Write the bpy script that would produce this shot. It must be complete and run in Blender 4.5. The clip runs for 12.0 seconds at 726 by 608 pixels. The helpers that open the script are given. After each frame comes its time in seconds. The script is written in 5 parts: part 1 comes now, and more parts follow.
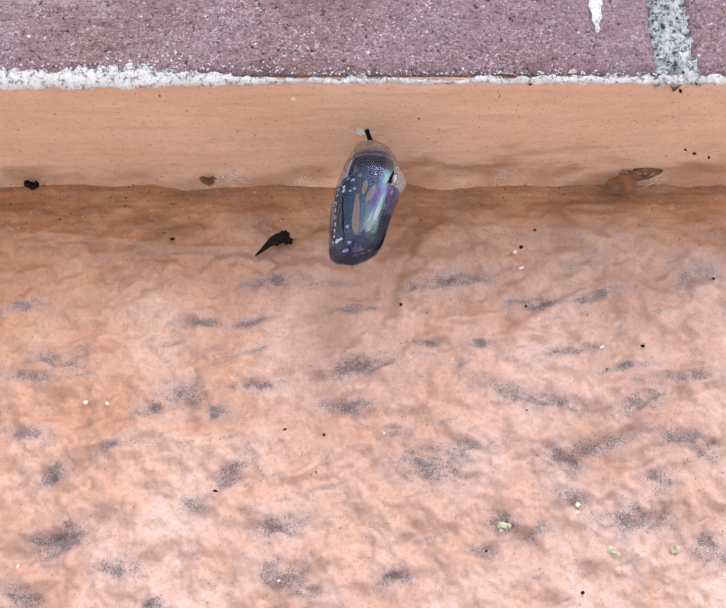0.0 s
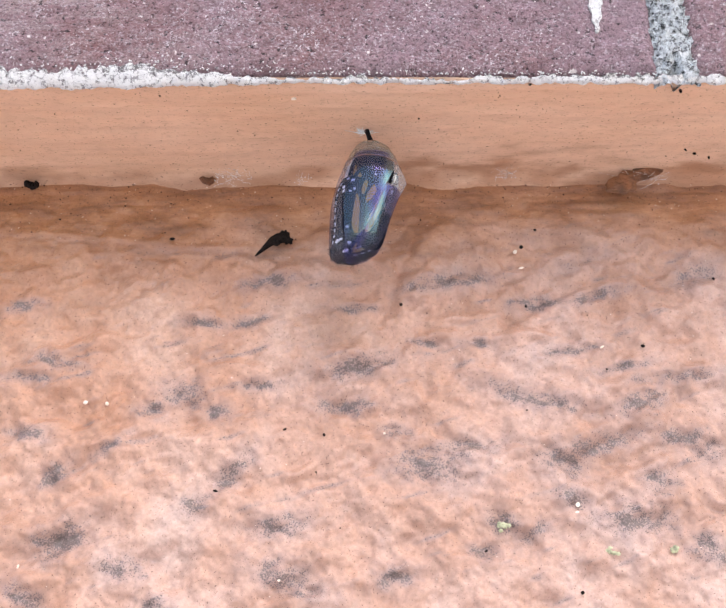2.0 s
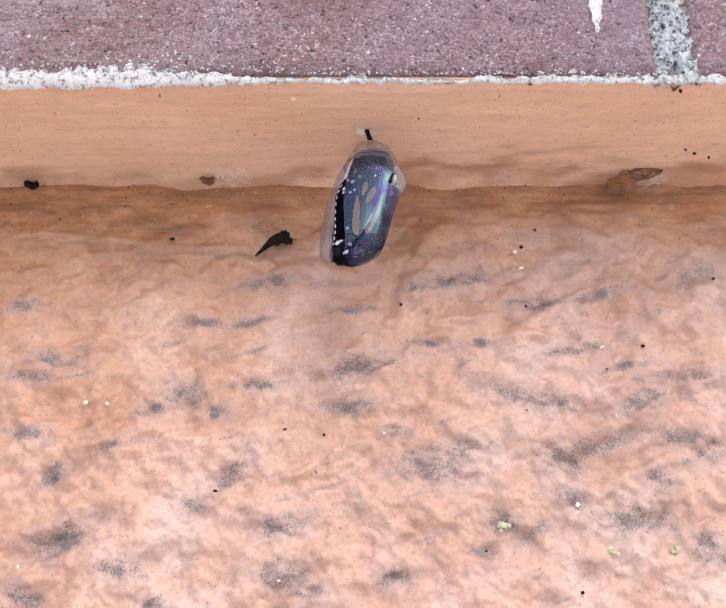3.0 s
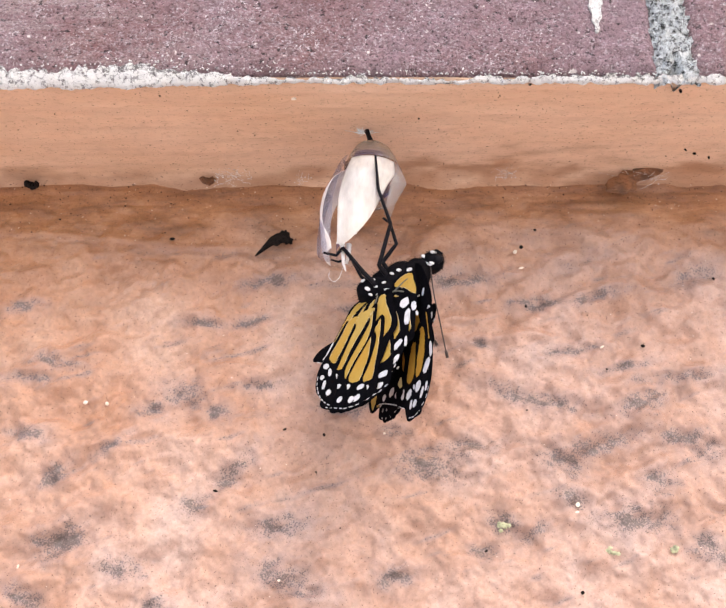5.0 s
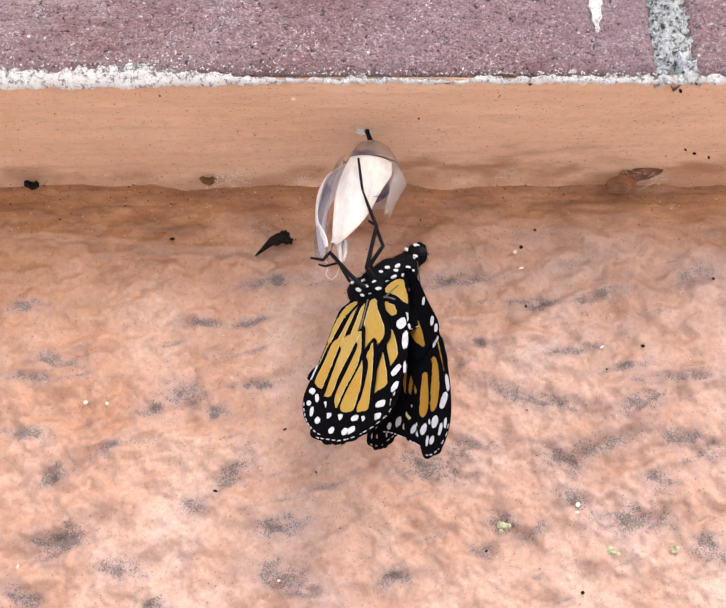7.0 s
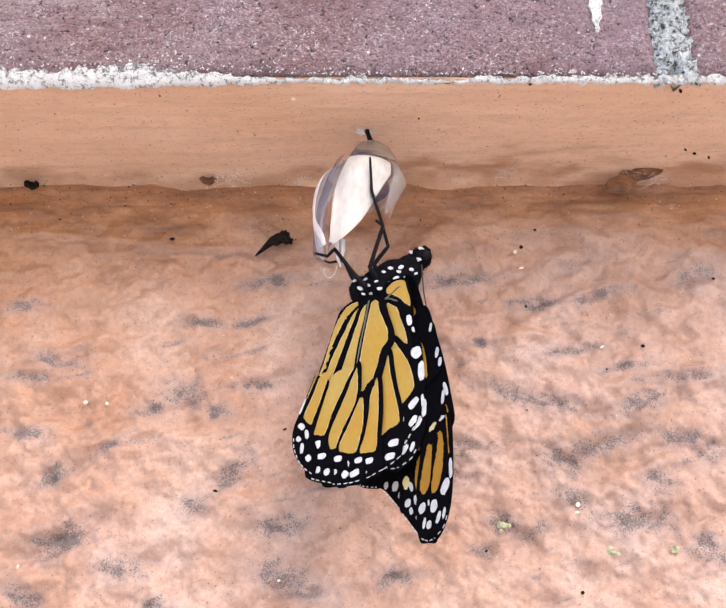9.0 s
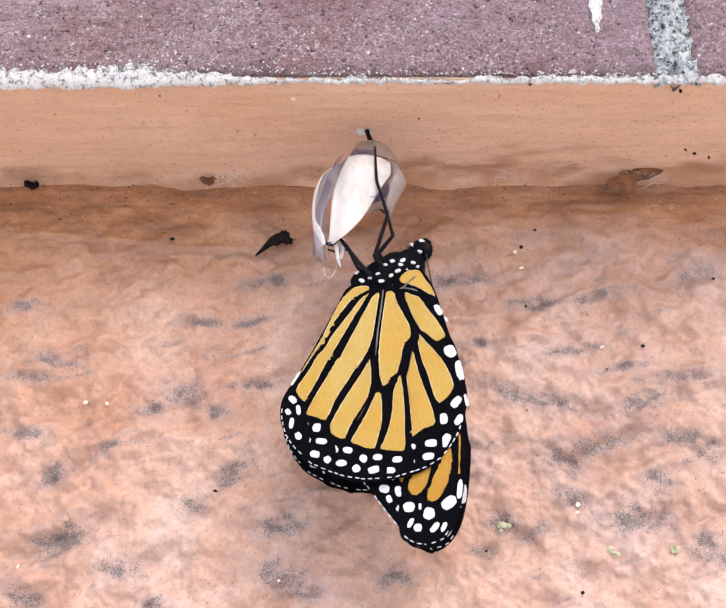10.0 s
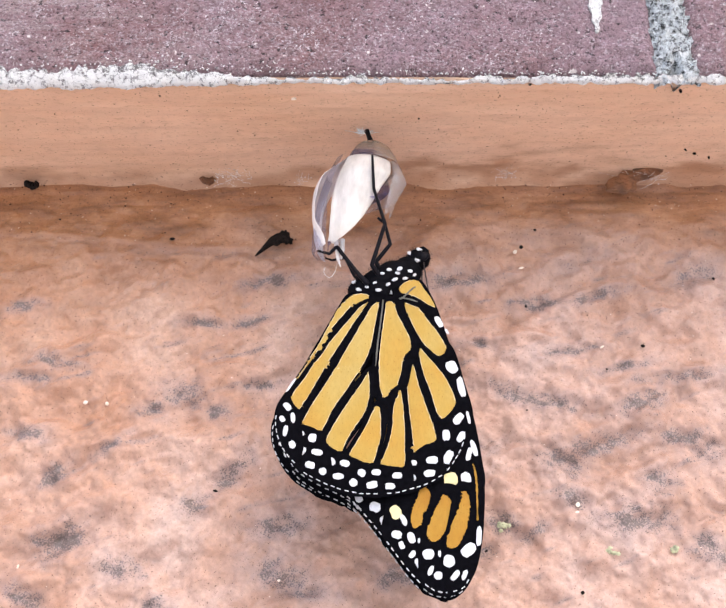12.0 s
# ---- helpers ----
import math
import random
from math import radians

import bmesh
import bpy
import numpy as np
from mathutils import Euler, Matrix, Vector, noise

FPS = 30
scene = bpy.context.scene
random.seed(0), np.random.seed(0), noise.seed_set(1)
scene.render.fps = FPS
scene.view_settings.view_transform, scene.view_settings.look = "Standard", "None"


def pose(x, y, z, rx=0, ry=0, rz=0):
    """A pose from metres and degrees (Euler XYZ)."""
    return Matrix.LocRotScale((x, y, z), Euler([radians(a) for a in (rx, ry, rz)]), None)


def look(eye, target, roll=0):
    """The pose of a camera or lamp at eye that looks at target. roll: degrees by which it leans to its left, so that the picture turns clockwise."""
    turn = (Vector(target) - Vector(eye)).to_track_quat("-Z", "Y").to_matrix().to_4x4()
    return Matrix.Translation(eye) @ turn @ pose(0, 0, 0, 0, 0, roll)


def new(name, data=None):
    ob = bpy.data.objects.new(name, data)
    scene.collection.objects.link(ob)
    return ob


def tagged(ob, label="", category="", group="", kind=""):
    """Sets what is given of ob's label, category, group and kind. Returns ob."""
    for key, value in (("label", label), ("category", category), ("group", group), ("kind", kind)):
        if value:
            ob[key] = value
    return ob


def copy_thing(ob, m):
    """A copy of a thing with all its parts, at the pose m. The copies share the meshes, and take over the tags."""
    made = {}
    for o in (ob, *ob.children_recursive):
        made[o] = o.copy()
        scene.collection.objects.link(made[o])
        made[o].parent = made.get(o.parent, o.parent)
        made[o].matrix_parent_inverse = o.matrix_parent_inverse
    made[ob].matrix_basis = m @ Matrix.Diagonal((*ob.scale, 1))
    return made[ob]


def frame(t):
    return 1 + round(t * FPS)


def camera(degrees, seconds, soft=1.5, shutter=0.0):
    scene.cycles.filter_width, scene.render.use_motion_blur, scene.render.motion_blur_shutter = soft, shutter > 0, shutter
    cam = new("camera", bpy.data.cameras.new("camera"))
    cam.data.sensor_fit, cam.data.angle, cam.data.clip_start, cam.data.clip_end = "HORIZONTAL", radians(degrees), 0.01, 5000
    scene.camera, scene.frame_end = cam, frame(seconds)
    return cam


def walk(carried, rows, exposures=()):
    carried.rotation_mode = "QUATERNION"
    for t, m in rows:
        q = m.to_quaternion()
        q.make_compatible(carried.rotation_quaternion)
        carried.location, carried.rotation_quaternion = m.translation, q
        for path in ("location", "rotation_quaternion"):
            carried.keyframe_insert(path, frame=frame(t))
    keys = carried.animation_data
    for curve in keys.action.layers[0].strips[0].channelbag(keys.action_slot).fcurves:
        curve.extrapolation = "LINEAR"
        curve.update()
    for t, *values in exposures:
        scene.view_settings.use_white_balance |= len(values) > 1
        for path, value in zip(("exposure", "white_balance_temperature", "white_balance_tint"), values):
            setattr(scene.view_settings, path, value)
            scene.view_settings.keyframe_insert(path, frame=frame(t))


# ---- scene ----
MM = 0.001

# ---------------------------------------------------------------- camera
cam = camera(38, 12.0, soft=1.6)
EYE = (0.0, -0.19, -0.1178)
AIM = pose(*EYE, 90 + 25, 0, 0)
walk(cam, [(0.0, AIM), (12.0, AIM)],
     exposures=[(0.0, 1.85, 7400, 18), (3.2, 1.87, 7550, 18), (4.8, 1.90, 8100, 19), (7.2, 1.90, 8150, 19), (9.0, 1.91, 7800, 18), (12.0, 1.90, 7500, 18)])

# ---------------------------------------------------------------- light
world = bpy.data.worlds.new("world")
scene.world = world
world.use_nodes = True
wn = world.node_tree.nodes
sky = wn.new("ShaderNodeTexSky")
sky.sky_type = "NISHITA"
sky.sun_disc = False
sky.sun_elevation, sky.sun_rotation = radians(47.6), radians(153.4)
world.node_tree.links.new(sky.outputs[0], wn["Background"].inputs[0])
wn["Background"].inputs[1].default_value = 0.115
sun_data = bpy.data.lights.new("sun", "SUN")
sun_data.energy, sun_data.angle, sun_data.color = 0.38, radians(36), (1.0, 0.93, 0.84)
sun = new("sun", sun_data)
sun.matrix_world = look((0.9, -1.8, 2.2), (0, 0, 0))


# ---------------------------------------------------------------- materials
def material(name, rough=0.6, metal=0.0, spec=0.5):
    m = bpy.data.materials.new(name)
    m.use_nodes = True
    b = m.node_tree.nodes["Principled BSDF"]
    b.inputs["Roughness"].default_value = rough
    b.inputs["Metallic"].default_value = metal
    b.inputs["Specular IOR Level"].default_value = spec
    return m, m.node_tree.nodes, m.node_tree.links, b


def noise_node(n, l, scale, detail=4, rough=0.55, stretch=(1, 1, 1), turn=0.0, shift=0.0):
    """A noise texture over object space, in cycles a metre."""
    co = n.new("ShaderNodeTexCoord")
    mp = n.new("ShaderNodeMapping")
    mp.inputs["Scale"].default_value = stretch
    mp.inputs["Rotation"].default_value = (0, turn, 0)
    mp.inputs["Location"].default_value = (shift, shift * 0.7, shift * 0.3)
    t = n.new("ShaderNodeTexNoise")
    t.inputs["Scale"].default_value = scale
    t.inputs["Detail"].default_value = detail
    t.inputs["Roughness"].default_value = rough
    l.new(co.outputs["Object"], mp.inputs[0])
    l.new(mp.outputs[0], t.inputs["Vector"])
    return t.outputs["Fac"]


def ramp(n, l, fac, *stops):
    r = n.new("ShaderNodeValToRGB")
    e = r.color_ramp.elements
    while len(e) < len(stops):
        e.new(0.5)
    for el, (p, c) in zip(e, stops):
        el.position = p
        el.color = (*c, 1) if len(c) == 3 else c
    l.new(fac, r.inputs[0])
    return r.outputs[0]


def grey(v):
    return (v, v, v)


def mix(n, l, fac, a, b, mode="MIX"):
    m = n.new("ShaderNodeMix")
    m.data_type, m.blend_type = "RGBA", mode
    for sock, v in ((m.inputs[0], fac), (m.inputs[6], a), (m.inputs[7], b)):
        if isinstance(v, (int, float)):
            sock.default_value = v
        elif isinstance(v, tuple):
            sock.default_value = (*v, 1)
        else:
            l.new(v, sock)
    return m.outputs[2]


def bump(n, l, b, height, strength, dist):
    k = n.new("ShaderNodeBump")
    k.inputs["Strength"].default_value = strength
    k.inputs["Distance"].default_value = dist
    l.new(height, k.inputs["Height"])
    l.new(k.outputs[0], b.inputs["Normal"])


def attribute(n, name):
    a = n.new("ShaderNodeAttribute")
    a.attribute_name = name
    return a.outputs["Fac"]


def orange_paint():
    """Old semi-gloss orange masonry paint: brush streaks, sooty stipple in the dents, fine specks."""
    m, n, l, b = material("orange_masonry_paint", 0.42)
    cloud = noise_node(n, l, 45, 5)
    tone = ramp(n, l, cloud, (0.3, (0.42, 0.230, 0.155)), (0.5, (0.51, 0.318, 0.246)), (0.72, (0.60, 0.442, 0.385)))
    blot = ramp(n, l, noise_node(n, l, 260, 5, 0.6, shift=4), (0.35, grey(0.86)), (0.65, grey(1.04)))
    tone = mix(n, l, 1.0, tone, blot, "MULTIPLY")
    grain = ramp(n, l, noise_node(n, l, 1500, 5, 0.75, shift=14), (0.4, grey(0.9)), (0.6, grey(1.1)))
    tone = mix(n, l, 0.8, tone, grain, "MULTIPLY")
    tone = mix(n, l, attribute(n, "warm"), tone, (1.0, 0.86, 0.70), "MULTIPLY")
    # brown under the ledge: staining, with the overhang's shade painted in
    mark = attribute(n, "ochre")
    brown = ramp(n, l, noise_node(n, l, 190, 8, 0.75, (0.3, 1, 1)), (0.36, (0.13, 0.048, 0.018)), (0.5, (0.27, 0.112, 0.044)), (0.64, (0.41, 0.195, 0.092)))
    tone = mix(n, l, mark, tone, brown)
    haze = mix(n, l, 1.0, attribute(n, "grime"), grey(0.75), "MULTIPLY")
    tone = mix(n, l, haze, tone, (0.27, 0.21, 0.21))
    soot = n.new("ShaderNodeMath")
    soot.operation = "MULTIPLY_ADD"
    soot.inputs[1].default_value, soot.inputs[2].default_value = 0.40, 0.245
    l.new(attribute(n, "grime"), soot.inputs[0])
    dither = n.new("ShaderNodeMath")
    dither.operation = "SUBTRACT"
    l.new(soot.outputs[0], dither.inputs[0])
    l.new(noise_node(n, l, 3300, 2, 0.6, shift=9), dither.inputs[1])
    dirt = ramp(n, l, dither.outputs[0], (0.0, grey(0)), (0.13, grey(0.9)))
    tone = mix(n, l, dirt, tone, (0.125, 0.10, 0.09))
    fine = ramp(n, l, noise_node(n, l, 2300, 3, 0.6, shift=3), (0.31, (0.18, 0.12, 0.09)), (0.37, (1, 1, 1)))
    tone = mix(n, l, 0.7, tone, fine, "MULTIPLY")
    l.new(tone, b.inputs["Base Color"])
    l.new(ramp(n, l, noise_node(n, l, 400, 4), (0.3, grey(0.30)), (0.7, grey(0.50))), b.inputs["Roughness"])
    bump(n, l, b, noise_node(n, l, 640, 7, 0.72), 0.62, 0.0005)
    return m


def soffit_paint():
    """The same paint, brushed along the underside: smoother and paler, with fine scratches."""
    m, n, l, b = material("brushed_orange_paint", 0.5)
    tone = ramp(n, l, noise_node(n, l, 40, 5, 0.55, (0.4, 1.4, 1)), (0.3, (0.71, 0.455, 0.295)), (0.7, (0.79, 0.565, 0.41)))
    streak = ramp(n, l, noise_node(n, l, 300, 5, 0.7, (0.25, 1, 1), shift=6), (0.35, grey(0.92)), (0.65, grey(1.03)))
    tone = mix(n, l, 1.0, tone, streak, "MULTIPLY")
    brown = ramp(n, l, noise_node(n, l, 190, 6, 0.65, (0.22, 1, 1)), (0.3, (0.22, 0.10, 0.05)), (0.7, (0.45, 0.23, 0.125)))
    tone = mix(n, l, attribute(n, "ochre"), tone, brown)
    scratch = ramp(n, l, noise_node(n, l, 1500, 5, 0.8, (0.32, 1, 1)), (0.38, (0.30, 0.21, 0.17)), (0.45, (1, 1, 1)))
    tone = mix(n, l, 0.25, tone, scratch, "MULTIPLY")
    fine = ramp(n, l, noise_node(n, l, 2100, 3, 0.6, (0.8, 1, 1), shift=5), (0.31, (0.2, 0.14, 0.12)), (0.37, (1, 1, 1)))
    tone = mix(n, l, 0.7, tone, fine, "MULTIPLY")
    l.new(tone, b.inputs["Base Color"])
    bump(n, l, b, noise_node(n, l, 700, 6, 0.65, (0.3, 1, 1)), 0.35, 0.0003)
    return m


def brick_clay():
    """Purple-brown wire-cut brick: sandy pits, pale grains, drag marks."""
    m, n, l, b = material("purple_brick", 0.75, spec=0.3)
    tone = ramp(n, l, noise_node(n, l, 28, 5), (0.3, (0.225, 0.112, 0.112)), (0.7, (0.30, 0.205, 0.235)))
    mottle = ramp(n, l, noise_node(n, l, 420, 9, 0.8, (0.7, 1, 1), -0.2, shift=11), (0.38, grey(0.68)), (0.62, grey(1.25)))
    tone = mix(n, l, 1.0, tone, mottle, "MULTIPLY")
    drag = ramp(n, l, noise_node(n, l, 420, 8, 0.82, (0.16, 1, 1), -0.2), (0.46, grey(0)), (0.6, grey(0.8)))
    side = attribute(n, "drag")
    tone = mix(n, l, mix(n, l, 1.0, drag, side, "MULTIPLY"), tone, (0.44, 0.36, 0.35))
    pit = ramp(n, l, noise_node(n, l, 1100, 3, 0.65, (0.8, 1, 1), shift=2), (0.35, (0.05, 0.04, 0.04)), (0.40, (1, 1, 1)))
    tone = mix(n, l, 0.9, tone, pit, "MULTIPLY")
    where = ramp(n, l, noise_node(n, l, 95, 5, 0.7, shift=23), (0.38, grey(0.2)), (0.6, grey(1)))
    grain = ramp(n, l, noise_node(n, l, 1900, 3, 0.7, (0.8, 1, 1), -0.2, shift=7), (0.60, grey(0)), (0.66, grey(1.0)))
    tone = mix(n, l, mix(n, l, 1.0, grain, where, "MULTIPLY"), tone, (0.75, 0.70, 0.72))
    dust = ramp(n, l, noise_node(n, l, 1750, 6, 0.88, (0.8, 1, 1), -0.2, shift=31), (0.515, grey(0)), (0.57, grey(0.5)))
    tone = mix(n, l, mix(n, l, 1.0, dust, where, "MULTIPLY"), tone, (0.66, 0.61, 0.64))
    pore = ramp(n, l, noise_node(n, l, 2100, 5, 0.8, shift=37), (0.425, (0.12, 0.10, 0.10)), (0.47, (1, 1, 1)))
    tone = mix(n, l, 0.6, tone, pore, "MULTIPLY")
    fleck = ramp(n, l, noise_node(n, l, 620, 3, 0.6, shift=17), (0.68, grey(0)), (0.72, grey(1)))
    tone = mix(n, l, fleck, tone, (0.72, 0.66, 0.64))
    l.new(tone, b.inputs["Base Color"])
    bump(n, l, b, noise_node(n, l, 1100, 7, 0.72, (0.8, 1, 1), shift=2), 1.0, 0.0011)
    return m


def mortar_mix(name, light, dark, amount):
    m, n, l, b = material(name, 0.9, spec=0.2)
    worn = n.new("ShaderNodeMath")
    worn.operation = "MULTIPLY_ADD"
    worn.inputs[1].default_value = -0.11
    l.new(attribute(n, "dirt"), worn.inputs[0])
    l.new(noise_node(n, l, 900, 8, 0.85), worn.inputs[2])
    tone = ramp(n, l, worn.outputs[0], (amount - 0.035, dark), (amount + 0.035, light), (0.75, (0.98, 0.98, 0.96)))
    crumb = ramp(n, l, noise_node(n, l, 2400, 4, 0.8, shift=8), (0.33, grey(0.4)), (0.45, grey(1.0)))
    tone = mix(n, l, 0.2, tone, crumb, "MULTIPLY")
    l.new(tone, b.inputs["Base Color"])
    bump(n, l, b, noise_node(n, l, 1500, 7, 0.8), 1.0, 0.0012)
    return m


def plain(name, colour, rough=0.6, vary=0.15, scale=600, relief=0.2, dist=0.0002, spec=0.5):
    m, n, l, b = material(name, rough, spec=spec)
    lo = tuple(c * (1 - vary) for c in colour)
    hi = tuple(min(1, c * (1 + vary)) for c in colour)
    l.new(ramp(n, l, noise_node(n, l, scale, 4), (0.35, lo), (0.65, hi)), b.inputs["Base Color"])
    if relief:
        bump(n, l, b, noise_node(n, l, scale * 2.3, 4), relief, dist)
    return m


def film_material(name, colour, cover, shine=0.12, rough=0.1, pearl_glint=False, crease=0.3, tint=(1, 1, 1), through_light=0.0):
    """A thin dry skin: partly clear, partly milky, with a glossy, sometimes pearly surface."""
    m, n, l, b = material(name, 0.5, spec=0.3)
    l.new(ramp(n, l, noise_node(n, l, 300, 4), (0.35, tuple(c * 0.86 for c in colour)), (0.65, colour)), b.inputs["Base Color"])
    clear = n.new("ShaderNodeBsdfTransparent")
    clear.inputs[0].default_value = (*tint, 1)
    skin = n.new("ShaderNodeMixShader")
    l.new(ramp(n, l, noise_node(n, l, 240, 5, 0.6, (1.5, 1.5, 0.5)), (0.3, grey(cover * 0.7)), (0.7, grey(min(1, cover * 1.3)))), skin.inputs[0])
    l.new(clear.outputs[0], skin.inputs[1])
    if through_light:
        back = n.new("ShaderNodeBsdfTranslucent")
        back.inputs[0].default_value = (*colour, 1)
        body = n.new("ShaderNodeMixShader")
        body.inputs[0].default_value = through_light
        l.new(b.outputs[0], body.inputs[1])
        l.new(back.outputs[0], body.inputs[2])
        l.new(body.outputs[0], skin.inputs[2])
    else:
        l.new(b.outputs[0], skin.inputs[2])
    gloss = n.new("ShaderNodeBsdfGlossy")
    gloss.inputs["Roughness"].default_value = rough
    if pearl_glint:
        l.new(ramp(n, l, noise_node(n, l, 85, 2, 0.5, (1.2, 1.2, 0.5), shift=1.3), (0.34, (0.16, 0.16, 0.40)), (0.44, (0.25, 0.33, 1.0)), (0.52, (0.62, 0.48, 1.0)), (0.6, (0.48, 0.85, 0.70)), (0.72, (0.80, 0.85, 0.90))), gloss.inputs["Color"])
    else:
        gloss.inputs["Color"].default_value = (0.95, 0.97, 1.0, 1)
    k = n.new("ShaderNodeBump")
    k.inputs["Strength"].default_value = crease
    k.inputs["Distance"].default_value = 0.0006
    l.new(noise_node(n, l, 330, 4, 0.6, (1.6, 1.6, 0.3)), k.inputs["Height"])
    l.new(k.outputs[0], gloss.inputs["Normal"])
    l.new(k.outputs[0], b.inputs["Normal"])
    face = n.new("ShaderNodeLayerWeight")
    face.inputs["Blend"].default_value = 0.35
    both = n.new("ShaderNodeMixShader")
    sheen = ramp(n, l, face.outputs["Facing"], (0.0, grey(shine)), (0.55, grey(shine * 1.6)), (1.0, grey(min(0.7, shine * 4))))
    if pearl_glint:
        # adds the painted highlight strip along the pearly margin to the gloss
        band = mix(n, l, 1.0, attribute(n, "pearl_glint"), ramp(n, l, noise_node(n, l, 210, 3, 0.5, (1.4, 1.4, 0.35), shift=2.1), (0.38, grey(0.03)), (0.62, grey(0.20))), "MULTIPLY")
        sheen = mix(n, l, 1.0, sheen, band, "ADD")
    l.new(sheen, both.inputs[0])
    l.new(skin.outputs[0], both.inputs[1])
    l.new(gloss.outputs[0], both.inputs[2])
    l.new(both.outputs[0], n["Material Output"].inputs[0])
    return m


def wing_orange(name, lo, mid, hi):
    """Scaly wing colour: blotches from ochre to yellow, fine scale rows and dusting."""
    m, n, l, b = material(name, 0.6, spec=0.25)
    tone = ramp(n, l, noise_node(n, l, 95, 4, 0.5), (0.32, lo), (0.5, mid), (0.68, hi))
    rows = ramp(n, l, noise_node(n, l, 1700, 4, 0.7, (1, 1, 0.45)), (0.36, grey(0.93)), (0.64, grey(1.04)))
    tone = mix(n, l, 1.0, tone, rows, "MULTIPLY")
    dust = ramp(n, l, noise_node(n, l, 3400, 3, 0.6, shift=6), (0.30, (0.35, 0.22, 0.12)), (0.38, (1, 1, 1)))
    tone = mix(n, l, 0.5, tone, dust, "MULTIPLY")
    l.new(tone, b.inputs["Base Color"])
    bump(n, l, b, noise_node(n, l, 2500, 3, 0.5, (1, 1, 0.3)), 0.35, 0.0001)
    return m


M_WALL, M_SOFFIT, M_BRICK = orange_paint(), soffit_paint(), brick_clay()
M_LIME = mortar_mix("lime_mortar", (0.96, 0.97, 0.95), (0.20, 0.19, 0.19), 0.44)
M_JOINT = mortar_mix("weathered_mortar", (0.78, 0.86, 0.89), (0.05, 0.055, 0.055), 0.475)
M_BLACK = plain("black_scales", (0.0028, 0.0028, 0.004), 0.9, 0.3, 900, 0.2, spec=0.02)
M_CELL = wing_orange("orange_wing_scales", (0.43, 0.23, 0.035), (0.42, 0.265, 0.055), (0.43, 0.30, 0.085))
M_DEEP = wing_orange("deep_orange_wing_scales", (0.33, 0.145, 0.014), (0.38, 0.19, 0.022), (0.40, 0.24, 0.04))
M_WHITE = plain("white_scales", (0.57, 0.59, 0.62), 0.6, 0.12, 1100)
M_CREAM = plain("cream_scales", (0.66, 0.58, 0.30), 0.6, 0.08)
M_VELVET = plain("black_body_hair", (0.0035, 0.0035, 0.005), 0.8, 0.3, 900, 0.5, spec=0.06)
M_LEG = plain("black_leg_cuticle", (0.005, 0.0045, 0.007), 0.5, 0.3, 900, 0.2, spec=0.1)
M_ANTENNA = plain("dark_brown_cuticle", (0.028, 0.014, 0.011), 0.45)
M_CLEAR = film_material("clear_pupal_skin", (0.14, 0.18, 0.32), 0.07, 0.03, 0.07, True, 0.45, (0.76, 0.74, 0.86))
M_FLAP = film_material("milky_pupal_skin", (0.34, 0.36, 0.44), 0.08, 0.012, 0.12, False, 0.6, (0.91, 0.91, 0.95))
M_SIDE = film_material("creased_white_pupal_skin", (0.74, 0.75, 0.75), 0.17, 0.05, 0.2, False, 0.8, (0.97, 0.97, 0.97), 0.2)
M_MILK = film_material("dry_white_pupal_skin", (0.84, 0.80, 0.74), 0.66, 0.04, 0.3, False, 0.6, (1, 1, 1), 0.2)
M_STRIP = film_material("white_torn_skin", (0.97, 0.95, 0.93), 0.98, 0.04, 0.3, False, 0.8, (1, 1, 1), 0.12)
M_RIM = plain("pale_scale_rim", (0.56, 0.45, 0.28), 0.6, 0.2, 900)
M_CAP = film_material("tan_pupal_skin", (0.62, 0.55, 0.47), 0.13, 0.05, 0.10, False, 0.3, (0.86, 0.83, 0.80))
M_VEIN = plain("grey_wing_vein", (0.10, 0.10, 0.085), 0.4, 0.3, 900)
M_SILK = plain("white_silk", (0.80, 0.86, 0.86), 0.5, 0.05)
M_STAIN = plain("dry_brown_husk", (0.16, 0.065, 0.028), 0.6, 0.4, 400, 0.5, 0.0004)
M_SPECK = plain("dark_specks", (0.011, 0.008, 0.007), 0.8, 0.5, 900, spec=0.1)
M_CHALK = plain("pale_specks", (0.80, 0.70, 0.58), 0.7, 0.1)
M_GROUND = plain("pale_concrete", (0.78, 0.75, 0.71), 0.85, 0.2, 6, 0.3, 0.01)


# ---------------------------------------------------------------- shaping helpers
def part(name, bm, mat, parent=None, label="", smooth=False):
    me = bpy.data.meshes.new(name)
    if smooth:
        for fc in bm.faces:
            fc.smooth = True
    bm.to_mesh(me)
    bm.free()
    me.materials.append(mat)
    ob = new(name, me)
    if parent:
        ob.parent = parent
    if label:
        ob["label"] = label
    return ob


def curve_loop(points, steps=4, closed=True):
    """A smooth line through control points (Catmull-Rom)."""
    n, out = len(points), []
    span = n if closed else n - 1
    for i in range(span):
        a, b, c, d = (Vector(points[j % n] if closed else points[max(0, min(n - 1, j))]) for j in (i - 1, i, i + 1, i + 2))
        for s in range(steps):
            t = s / steps
            out.append(0.5 * (2 * b + (c - a) * t + (2 * a - 5 * b + 4 * c - d) * t * t + (3 * b - a - 3 * c + d) * t ** 3))
    if not closed:
        out.append(Vector(points[-1]))
    return out


